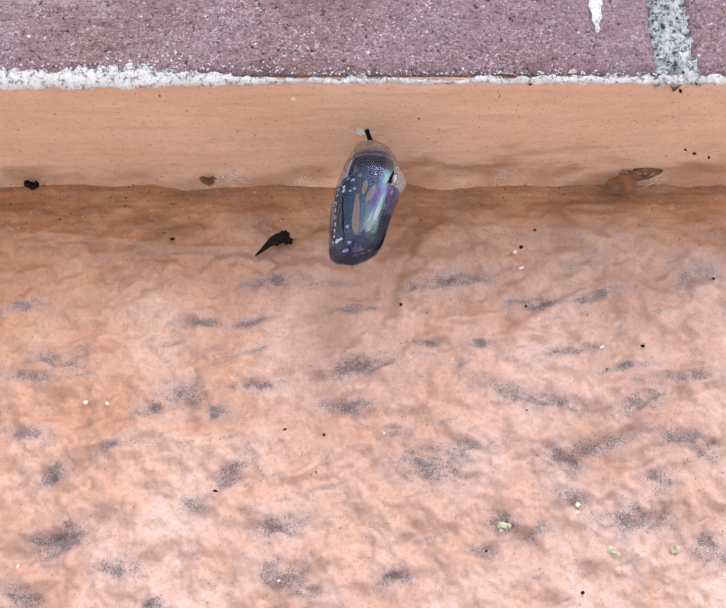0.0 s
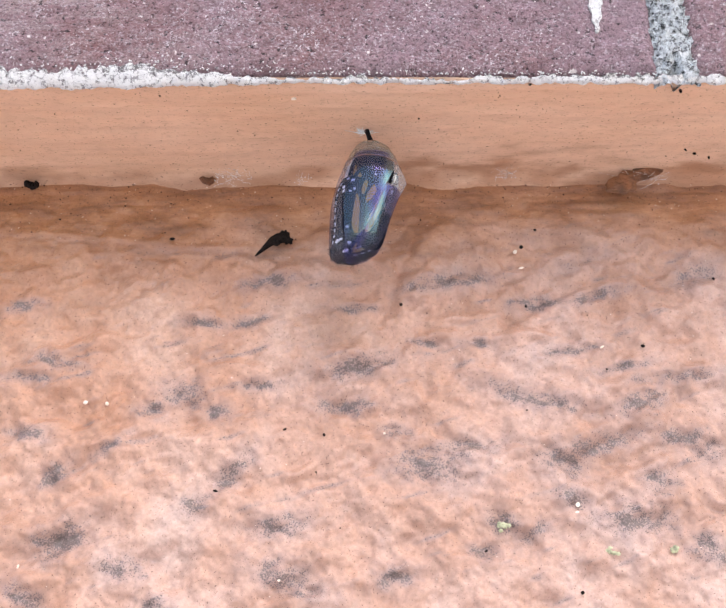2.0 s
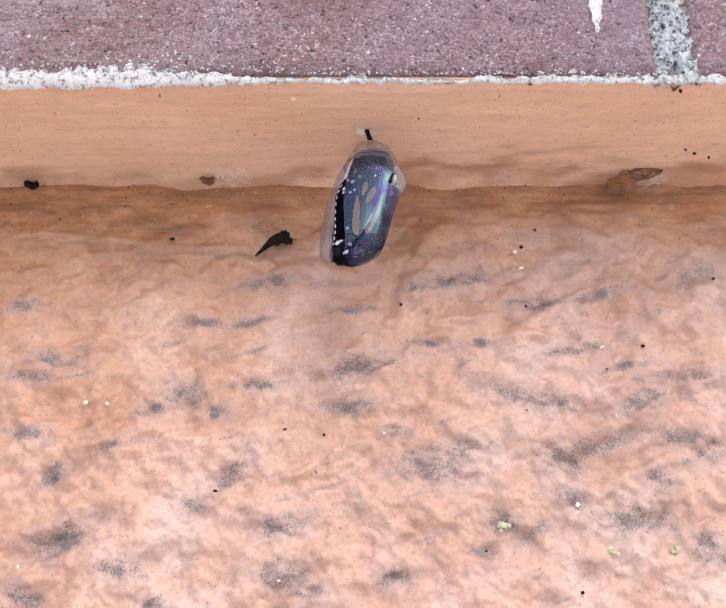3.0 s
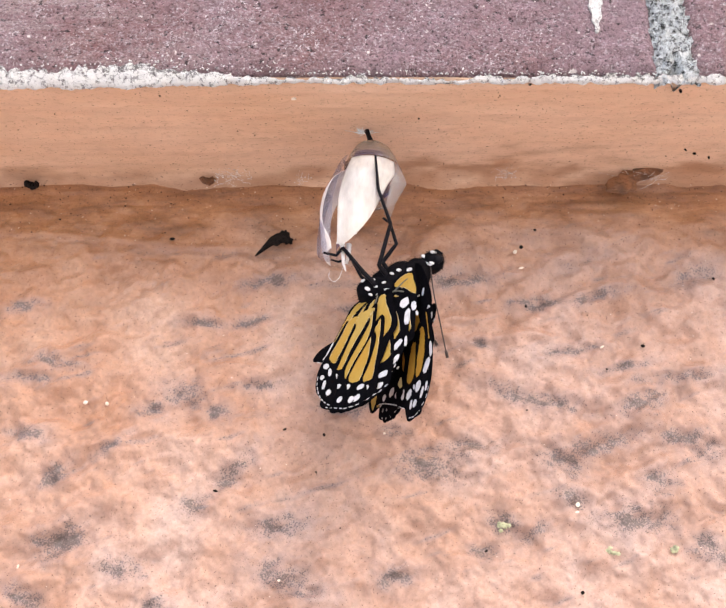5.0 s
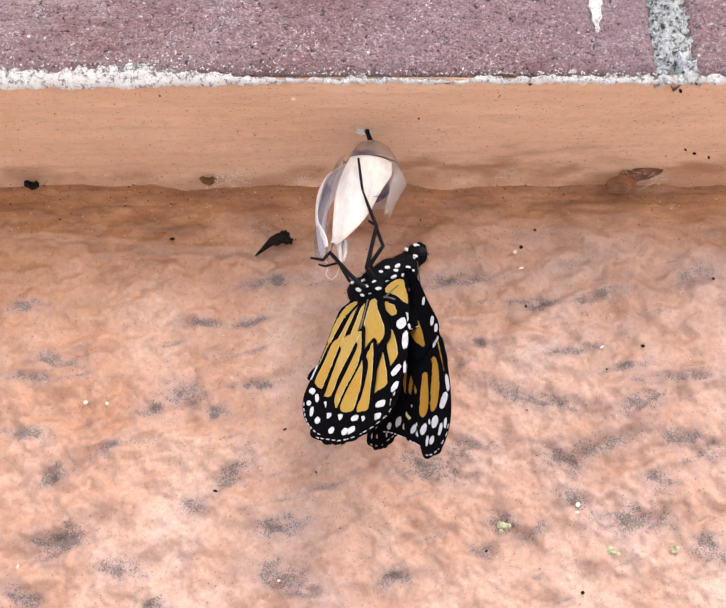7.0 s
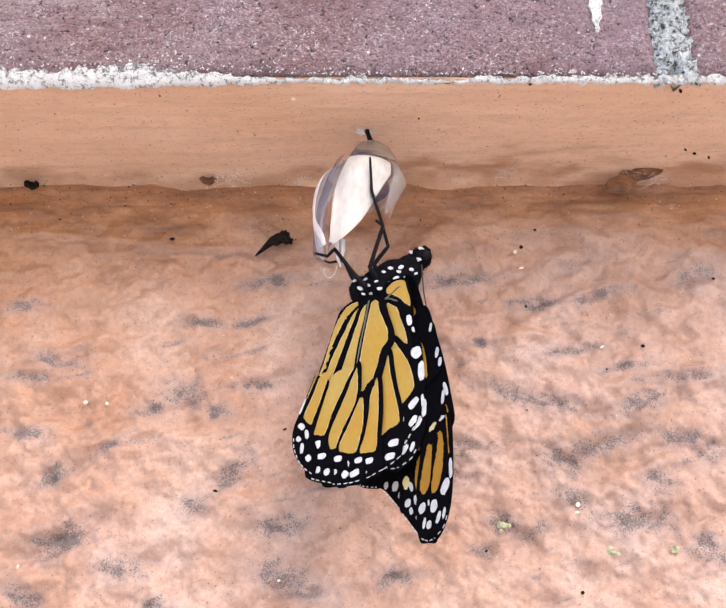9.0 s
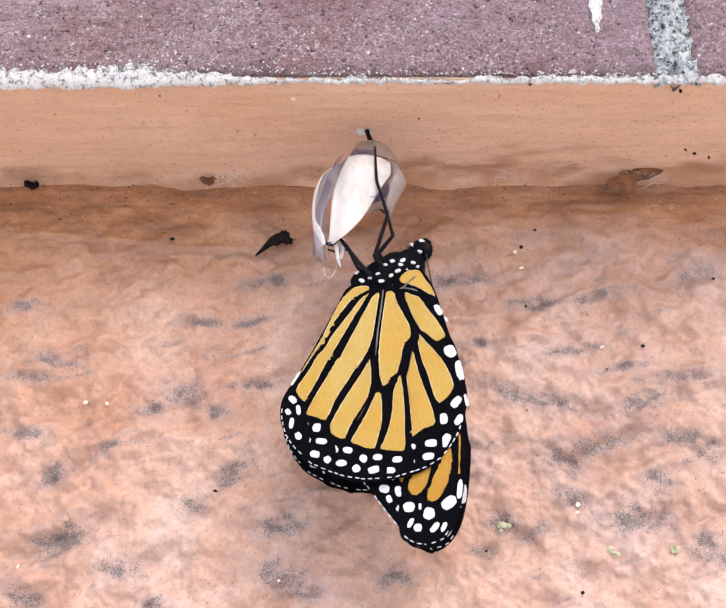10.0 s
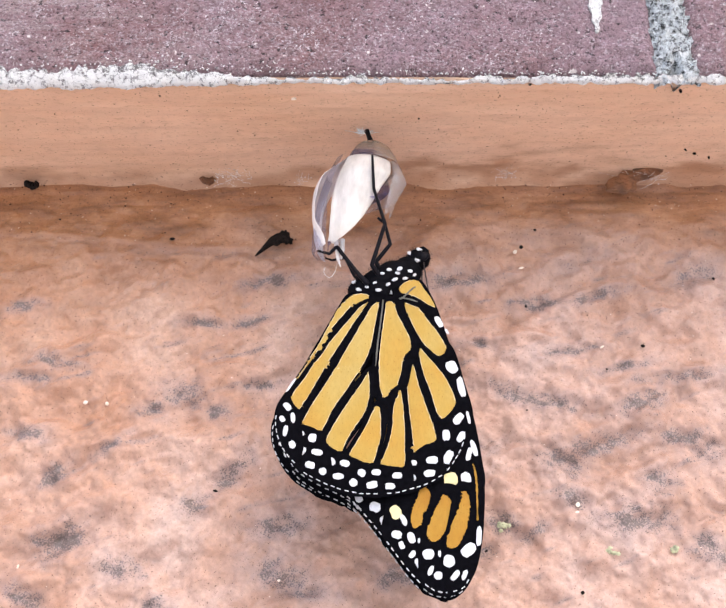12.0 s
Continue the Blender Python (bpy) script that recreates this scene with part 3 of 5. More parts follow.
def build_chrysalis():
    shell = tagged(new("chrysalis"), "monarch chrysalis skin hanging from a white silk pad", "chrysalis")
    skin_piece("cap", M_CAP, 0.0, 0.26, lambda v: -180, lambda v: 180, shell, label="tan translucent ringed cap", nv=16)
    skin_piece("back_skin", M_SIDE, 0.24, 0.43, lambda v: 84, lambda v: 225, shell, 0.97, "dry milky skin", ragged=0.05)
    skin_piece("side_skin", M_SIDE, 0.24, 0.56, lambda v: 44 + 60 * max(0, v - 0.36), lambda v: 92, shell, 0.985, "creased milky skin", ragged=0.07)
    pieces = {}
    seam = lambda v: -40 + 36 * (max(0, v - 0.35) / 0.65) ** 1.5
    brow = lambda v: max(seam(v) + 3, 42 - 30 * max(0, v - 0.30) - 190 * max(0, v - 0.55) ** 1.5)
    for name, mat, v0, v1, lo, hi, puff, label, v, phi in (
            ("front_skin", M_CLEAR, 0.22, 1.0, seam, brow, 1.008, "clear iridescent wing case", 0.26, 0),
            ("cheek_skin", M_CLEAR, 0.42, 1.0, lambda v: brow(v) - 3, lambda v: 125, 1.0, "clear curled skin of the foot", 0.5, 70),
            ("side_flap", M_FLAP, 0.24, 1.0, lambda v: -118, lambda v: seam(v) - 3, 1.0, "milky flap split from the case", 0.27, -80),
            ("flap_lining", M_STRIP, 0.2, 0.82, lambda v: -125, lambda v: -66 + 5 * math.sin(v * 19) + 75 * max(0, v - 0.62), lambda v: 1 + 0.62 * math.sin(min(1, (v - 0.2) / 0.24) * math.pi / 2) - 0.35 * max(0, v - 0.45), "white inner lining of the flap", 0.27, -80),
            ("lining", M_MILK, 0.27, 0.84, seam, lambda v: brow(v) + 6, 1.04, "crumpled white lining", 0.26, 0)):
        pivot = skin_point(v, phi)
        pieces[name] = (skin_piece(name, mat, v0, v1, lo, hi, shell, puff, label, pivot=pivot, ragged=0.03 if name == "lining" else 0.0), pivot)
    # torn end of the flap
    at = pieces["flap_lining"][1]
    for k, line in enumerate(([(-5.1, -24.0), (-4.8, -26.7), (-4.6, -28.8), (-4.1, -30.4)], [(-3.9, -24.3), (-3.8, -26.7), (-4.1, -28.3)])):
        bm = bmesh.new()
        tube(bm, [Vector((x * MM, (DEPTH - 0.5 + k) * MM, z * MM)) - at for x, z in line], [0.0006, 0.00042, 0.0003, 0.0001], 6)
        part("torn_shred", bm, M_STRIP, pieces["flap_lining"][0], smooth=True)
    bm = bmesh.new()
    tube(bm, [Vector((p.x * MM, (DEPTH - 0.5) * MM, p.y * MM)) - at for p in curve_loop([(-4.7, -29.8), (-5.2, -31.7), (-6.1, -32.6), (-7.1, -31.7), (-6.9, -30.5)], 5, closed=False)], 0.000035, 5)
    part("torn_thread", bm, M_SILK, pieces["flap_lining"][0])
    for k, line in enumerate(([(-5.4, -19.9), (-3.8, -20.3), (-2.8, -22.1)], [(-5.9, -21.9), (-4.0, -21.6), (-2.9, -22.8)], [(-4.0, -17.7), (-3.7, -20.4), (-4.1, -23.3)], [(-3.4, -16.9), (-3.2, -19.9), (-3.4, -22.8)], [(-5.5, -23.3), (-3.8, -24.0), (-2.4, -23.6)])):
        bm = bmesh.new()
        tube(bm, [Vector((p.x * MM, (DEPTH - 3.4 + 0.2 * k) * MM, p.y * MM)) - at for p in curve_loop(line, 5, closed=False)], 0.00009 + 0.00003 * (k % 3), 5)
        part("torn_shred", bm, M_STRIP, pieces["flap_lining"][0], smooth=True)
    # rings on the cap
    for v in (0.12, 0.19, 0.26):
        bm = bmesh.new()
        tube(bm, [skin_point(v + 0.015 * math.sin(radians(p)), p, 1.01) for p in range(-100, 141, 8)], 0.00011, 5)
        part("ring", bm, M_STAIN if v > 0.2 else M_CAP, shell)
    bm = bmesh.new()
    stalk = [(0.7, -0.4), (1.0, -1.3), (1.3, -2.4), (1.5, -3.6)]
    tube(bm, [(x * MM, DEPTH * MM, min(z, -0.05) * MM) for x, z in stalk], [0.0005, 0.00042, 0.0005, 0.0009], 10)
    part("stalk", bm, M_LEG, shell, "short black stalk", smooth=True)
    return shell, pieces


shell, SKIN_PIECES = build_chrysalis()


def build_silk_pad():
    rnd = random.Random(5)
    bm = bmesh.new()
    for k in range(90):
        a = rnd.uniform(0, 2 * math.pi)
        r = abs(rnd.gauss(0, 1)) * 1.2 + 0.5
        c = Vector((0.6, -17.6, -0.15))
        e = c + Vector((math.cos(a) * r * 1.0 - 0.6, math.sin(a) * r * 0.5, 0))
        m = (c + e) / 2 + Vector((0, 0, -rnd.uniform(0.1, 0.5)))
        tube(bm, [c * MM + Vector((0, 0, -0.0005)), m * MM, e * MM], 0.00004, 4)
    ob = part("silk_pad", bm, M_SILK)
    tagged(ob, "white silk pad spun onto the painted underside", "silk pad")


build_silk_pad()


# ---------------------------------------------------------------- the butterfly
def spots_mesh(bm, spot, y0, y1, seed):
    """A rounded, slightly uneven white spot: middle, half length, half width (mm), turn."""
    rnd = random.Random(seed)
    x, z, long, wide, turn = spot
    c, s = math.cos(radians(turn)), math.sin(radians(turn))
    ring = []
    for k in range(16):
        a = 2 * math.pi * k / 16
        p, q = (math.copysign(abs(f(a)) ** 0.75, f(a)) * r * rnd.uniform(0.9, 1.1) for f, r in ((math.cos, long), (math.sin, wide)))
        ring.append((x + p * c - q * s, z + p * s + q * c))
    slab(bm, ring, y0, y1)


def dashes(line, gap=1.1, long=0.7, wide=0.16):
    """Fine white dashes along a wing's edge."""
    bm = bmesh.new()
    pts = curve_loop(line, 8, closed=False)
    run = 0.0
    for a, b in zip(pts, pts[1:]):
        d = b - a
        run += d.length
        if run > gap and d.length > 0.05:
            run = 0.0
            u = d.normalized()
            w = Vector((-u.y, u.x))
            slab(bm, [a, a + u * long, a + u * long + w * wide, a + w * wide], -0.065, 0.065)
    return bm


def cell_plate(bm, outline, seed):
    """A wing cell with a frayed outline and a thin pale rim."""
    rnd = random.Random(seed)
    loop = [p + Vector((rnd.uniform(-1, 1), rnd.uniform(-1, 1))) * 0.06 for p in curve_loop(outline, 9)]
    n = len(loop)
    mid = sum(loop, Vector((0, 0))) / n
    inner, rim = [], []
    for i, p in enumerate(loop):
        d = (loop[(i + 1) % n] - loop[i - 1])
        w = Vector((-d.y, d.x)).normalized()
        if w.dot(mid - p) < 0:
            w = -w
        along = abs(w.dot(p.normalized()))
        p = p + w * (0.17 if along < 0.6 else 0.0)
        rim.append(p)
        inner.append(p + w * (max(0.0, 0.09 + 0.12 * noise.noise(Vector((p.x, p.y, seed)))) * (1.0 if along < 0.6 else 0.05)))
    for y, flip in ((-0.045, False), (0.045, True)):
        a = [bm.verts.new((p.x * MM, y * MM, p.y * MM)) for p in rim]
        b = [bm.verts.new((p.x * MM, y * 1.05 * MM, p.y * MM)) for p in inner]
        faces = [bm.faces.new(b)]
        for i in range(n):
            fc = bm.faces.new((a[i], a[(i + 1) % n], b[(i + 1) % n], b[i]))
            fc.material_index = 1
            faces.append(fc)
        bmesh.ops.recalc_face_normals(bm, faces=faces)
    return bm


def wing_panel(name, body, outline, cells, spots=(), edge=None, label="", seed=1, cream=(), deep=False, veins=()):
    bm = slab(bmesh.new(), curve_loop(outline, 5), -0.03, 0.03)
    panel = part(name, bm, M_BLACK, body, label)
    for k, c in enumerate(cells):
        cell = part("cell", cell_plate(bmesh.new(), c, seed * 7 + k), M_DEEP if deep else M_CELL, panel)
        cell.data.materials.append(M_DEEP if deep else M_RIM)
    for group, mat, kind in ((spots, M_WHITE, "white_spot"), (cream, M_CREAM, "cream_spot")):
        for k, spot in enumerate(group):
            bm = bmesh.new()
            spots_mesh(bm, spot, -0.06, 0.06, seed * 31 + k)
            part(kind, bm, mat, panel)
    for line in veins:
        pts = curve_loop(line, 4, closed=False)
        bm = tube(bmesh.new(), [(p.x * MM, -0.05 * MM, p.y * MM) for p in pts], [0.00015] * (len(pts) - 2) + [0.00008], 6)
        part("vein", bm, M_VEIN, panel, smooth=True)
    if edge:
        tagged(part("edge_dashes", dashes(edge), M_WHITE, panel), kind="stuff")
    return panel


HIND = {
    "inner_anal": dict(
        outline=[(1.3, -0.1), (-1.9, 1.2), (-4.4, 1.1), (-6.2, 0.4), (-7.4, -1.5), (-10.1, -6.7), (-12.6, -11.4), (-13.8, -14.6), (-12.5, -18.0), (-8.7, -18.4), (-4.3, -15.5), (-1.9, -11.6), (-0.7, -8.9), (0.6, -4.4)],
        cells=[[(-6.0, -0.4), (-4.7, 0.6), (-3.1, 0.8), (-2.1, 0.2), (-4.4, -1.1), (-6.4, -3.4), (-8.6, -6.3), (-10.8, -10.1), (-12.7, -12.9), (-13.3, -12.9), (-11.2, -9.2), (-8.9, -4.6), (-7.3, -1.8)], [(-2.3, -1.0), (-3.9, -1.9), (-5.8, -4.4), (-8.8, -8.2), (-10.8, -11.4), (-12.8, -14.4), (-11.8, -17.8), (-10.0, -14.2), (-7.2, -9.4), (-4.8, -5.4), (-3.0, -2.5)], [(-1.6, -1.5), (-0.3, -1.3), (-0.7, -4.4), (-1.5, -8.9), (-2.3, -11.6), (-4.3, -15.2), (-6.3, -18.0), (-10.5, -18.0), (-8.4, -14.2), (-6.4, -10.4), (-4.3, -6.4), (-2.7, -3.5)]]),
    "inner_disc": dict(
        veins=[[(0.4, -0.7), (0.0, -4.5), (-0.6, -9.0), (-1.0, -13.4)]],
        outline=[(0.3, -0.4), (3.3, -0.4), (4.9, -4.5), (6.3, -8.1), (6.7, -10.6), (5.5, -12.9), (4.5, -17.2), (3.0, -19.5), (0.6, -20.8), (-1.4, -18.9), (-1.6, -14.2), (-1.2, -9.0), (-0.4, -4.5)],
        cells=[[(1.1, -1.1), (2.3, -1.1), (3.2, -3.6), (4.7, -6.8), (5.3, -8.5), (5.3, -9.9), (4.7, -10.8), (4.2, -11.3), (4.0, -12.2), (3.6, -14.5), (2.9, -16.7), (1.9, -17.6), (1.1, -18.8), (0.4, -19.2), (-0.2, -18.4), (-0.5, -16.6), (-0.6, -13.4), (-0.3, -9.0), (0.3, -4.5), (0.7, -2.0)]]),
    "shoulder": dict(
        veins=[[(2.8, -0.2), (3.8, -0.1), (4.8, 0.9), (5.8, 1.9), (6.4, 2.2)], [(3.6, 0.0), (5.2, -0.3), (6.6, -0.8)]],
        outline=[(2.3, 0.1), (2.2, 2.7), (4.7, 3.9), (7.0, 3.8), (8.4, 2.0), (9.8, -1.1), (10.9, -4.7), (11.9, -8.3), (12.9, -11.8), (11.5, -12.9), (9.8, -12.4), (7.5, -10.2), (5.7, -7.9), (4.1, -4.3)],
        cells=[[(4.3, -1.1), (5.6, -1.3), (6.9, -2.0), (8.5, -4.3), (10.1, -6.5), (11.4, -9.1), (11.3, -10.2), (10.5, -11.3), (9.1, -10.9), (7.5, -9.2), (6.3, -7.1), (5.1, -4.4)], [(3.3, 2.0), (4.2, 3.2), (5.5, 3.6), (6.9, 3.3), (7.9, 1.7), (9.1, -0.2), (9.7, -1.9), (8.6, -1.6), (6.6, -0.2), (5.0, 0.5), (3.8, 1.0)]],
        spots=[(10.3, -4.7, 1.14, 0.53, -65), (11.7, -6.6, 0.61, 0.23, -60)]),
    "outer_anal": dict(
        outline=[(-12.4, -12.1), (-13.6, -13.8), (-15.9, -17.5), (-17.7, -20.4), (-18.3, -22.9), (-18.0, -25.8), (-16.9, -28.2), (-15.5, -30.5), (-14.1, -31.6), (-13.1, -27.8), (-13.7, -24.1), (-13.0, -22.1), (-10.7, -17.2), (-9.6, -14.9), (-10.5, -13.6)],
        cells=[[(-12.3, -12.0), (-11.7, -11.8), (-13.9, -15.5), (-14.7, -16.1), (-14.2, -15.0), (-13.3, -13.5)], [(-11.3, -12.5), (-9.0, -12.9), (-9.9, -14.5), (-12.1, -18.7), (-13.4, -20.9), (-13.9, -21.6), (-14.6, -21.1), (-15.4, -19.8), (-15.3, -18.6), (-13.1, -15.3)]],
        spots=[(-15.6, -17.2, 1.52, 0.2, 58), (-16.1, -21.1, 0.83, 0.53, -50), (-15.1, -23.1, 0.91, 0.38, -85), (-16.9, -23.3, 0.61, 0.45, -60), (-16.3, -25.4, 0.98, 0.38, -100), (-15.1, -27.8, 0.68, 0.53, -60)],
        edge=[(-17.9, -21.7), (-18.1, -23.9), (-17.7, -26.2), (-16.9, -28.2), (-15.5, -30.2), (-14.3, -31.3)]),
    "outer_inner": dict(
        outline=[(-8.5, -15.1), (-11.1, -18.1), (-13.4, -21.6), (-14.1, -24.1), (-13.8, -27.8), (-14.5, -31.2), (-13.3, -32.8), (-10.4, -34.5), (-8.9, -35.1), (-8.4, -31.0), (-9.4, -27.0), (-8.8, -24.5), (-6.3, -20.4), (-4.5, -16.8), (-5.9, -15.5)],
        cells=[[(-8.2, -14.2), (-5.9, -13.7), (-3.6, -14.2), (-4.3, -15.5), (-6.3, -18.7), (-8.2, -21.6), (-9.6, -24.7), (-10.4, -25.3), (-12.0, -24.6), (-13.5, -23.9), (-12.6, -21.6), (-10.7, -18.3), (-9.0, -15.5)]],
        spots=[(-14.1, -25.8, 0.98, 0.61, -10), (-11.7, -26.6, 0.76, 0.68, -100), (-13.5, -28.9, 0.83, 0.61, 45), (-10.9, -29.1, 0.98, 0.53, -10), (-12.0, -31.3, 0.83, 0.61, -15), (-9.9, -32.4, 0.61, 0.61, -60)],
        edge=[(-13.9, -31.9), (-12.7, -32.9), (-10.4, -34.1), (-9.0, -34.8)]),
    "outer_low": dict(
        outline=[(-1.7, -13.5), (-4.3, -16.1), (-6.3, -19.5), (-8.6, -23.2), (-9.8, -26.5), (-9.6, -29.7), (-9.5, -34.8), (-6.6, -36.0), (-4.4, -36.4), (-4.4, -31.7), (-6.1, -29.3), (-5.1, -26.5), (-3.1, -23.2), (-1.6, -20.3), (-1.3, -16.9)],
        cells=[[(-2.2, -14.7), (-1.9, -18.6), (-2.7, -22.0), (-4.3, -24.5), (-5.7, -26.9), (-6.6, -28.8), (-8.0, -28.6), (-9.4, -27.3), (-9.4, -26.4), (-7.8, -23.2), (-5.5, -19.5), (-3.5, -16.5)]],
        spots=[(-8.5, -30.7, 0.68, 0.61, -60), (-6.2, -31.0, 0.83, 0.53, -15), (-7.3, -33.2, 0.91, 0.53, 0), (-4.8, -34.3, 0.68, 0.61, -50)],
        edge=[(-9.3, -34.5), (-6.9, -35.5), (-4.6, -36.0)]),
    "outer_foot": dict(
        outline=[(-0.5, -19.6), (-2.1, -21.3), (-3.5, -24.4), (-5.5, -27.7), (-6.3, -29.7), (-5.6, -32.5), (-5.2, -36.2), (-2.7, -36.6), (0.0, -36.6), (0.5, -33.3), (-0.8, -30.9), (-0.0, -28.5), (0.7, -25.2), (0.9, -21.9)],
        cells=[[(-1.0, -20.9), (-0.2, -21.4), (0.0, -23.6), (-0.1, -26.5), (-0.6, -28.5), (-1.3, -30.7), (-2.7, -30.8), (-3.9, -30.3), (-5.4, -29.6), (-5.5, -29.0), (-4.3, -26.9), (-2.7, -24.0), (-1.7, -21.8)]],
        spots=[(-3.4, -32.6, 0.68, 0.61, -40), (-1.0, -32.5, 0.76, 0.53, 0), (-1.7, -34.6, 0.98, 0.61, 10)],
        edge=[(-4.7, -36.1), (-2.7, -36.2), (-0.5, -36.2)]),
    "outer_mid": dict(
        outline=[(3.0, -17.1), (0.9, -20.1), (0.9, -24.4), (0.1, -28.0), (-1.0, -30.5), (-0.6, -34.0), (-0.5, -36.5), (2.6, -36.2), (5.1, -35.6), (5.1, -31.6), (4.7, -29.7), (4.8, -24.4), (4.4, -19.4), (4.0, -17.7)],
        cells=[[(3.3, -17.9), (3.8, -20.2), (4.0, -24.4), (4.0, -27.6), (3.8, -31.2), (1.9, -31.4), (-0.3, -30.9), (0.1, -29.7), (1.0, -27.2), (1.6, -24.4), (1.8, -21.1), (2.4, -19.4)]],
        spots=[(2.5, -33.0, 0.83, 0.53, 0), (1.2, -34.8, 0.91, 0.53, 0)],
        edge=[(-0.3, -36.1), (2.2, -36.0), (4.8, -35.3)]),
    "outer_side": dict(
        outline=[(5.2, -11.5), (4.1, -14.1), (3.7, -17.5), (4.1, -23.4), (4.4, -28.3), (4.2, -32.3), (4.6, -35.6), (8.0, -34.4), (10.0, -33.0), (10.3, -29.5), (9.9, -26.3), (9.3, -23.0), (8.2, -19.7), (7.1, -15.4), (6.5, -12.8)],
        cells=[[(5.4, -12.9), (6.0, -13.8), (6.6, -16.7), (7.6, -20.1), (8.7, -23.4), (9.3, -26.2), (8.6, -27.1), (7.0, -27.7), (5.3, -28.9), (5.1, -27.5), (4.8, -24.2), (4.4, -20.1), (4.3, -16.7), (4.7, -14.2)]],
        spots=[(5.3, -30.7, 0.53, 0.45, 0), (4.8, -33.4, 0.91, 0.61, 35), (8.4, -30.2, 0.98, 0.68, 5), (7.9, -32.5, 0.98, 0.61, 5)],
        edge=[(4.9, -35.2), (7.6, -34.3), (9.8, -33.0)]),
    "outer_costal": dict(
        outline=[(6.5, -9.2), (6.1, -11.0), (6.6, -14.9), (8.3, -19.6), (9.4, -23.4), (9.6, -26.6), (9.3, -33.4), (10.9, -32.0), (12.6, -29.5), (14.2, -26.2), (15.0, -22.5), (14.7, -19.2), (13.9, -15.3), (12.9, -11.6), (11.5, -10.7), (9.9, -11.3), (7.9, -9.5)],
        cells=[[(6.9, -9.9), (7.5, -10.3), (9.4, -12.7), (11.0, -14.9), (12.1, -17.1), (12.8, -19.2), (12.7, -20.1), (12.0, -21.4), (10.4, -22.9), (9.6, -22.4), (9.0, -20.9), (8.1, -17.5), (7.0, -14.1), (6.5, -11.1)]],
        spots=[(10.9, -25.8, 0.98, 0.68, -90), (11.1, -29.7, 1.29, 0.68, 65), (13.1, -22.9, 1.14, 0.68, 50), (13.4, -26.1, 1.06, 0.53, 60), (12.3, -13.4, 1.21, 0.98, -60), (13.8, -17.1, 1.82, 0.61, -80), (14.8, -22.7, 1.14, 0.27, -80)],
        edge=[(10.2, -32.8), (11.8, -30.9), (13.3, -28.4), (14.1, -26.2)]),
}
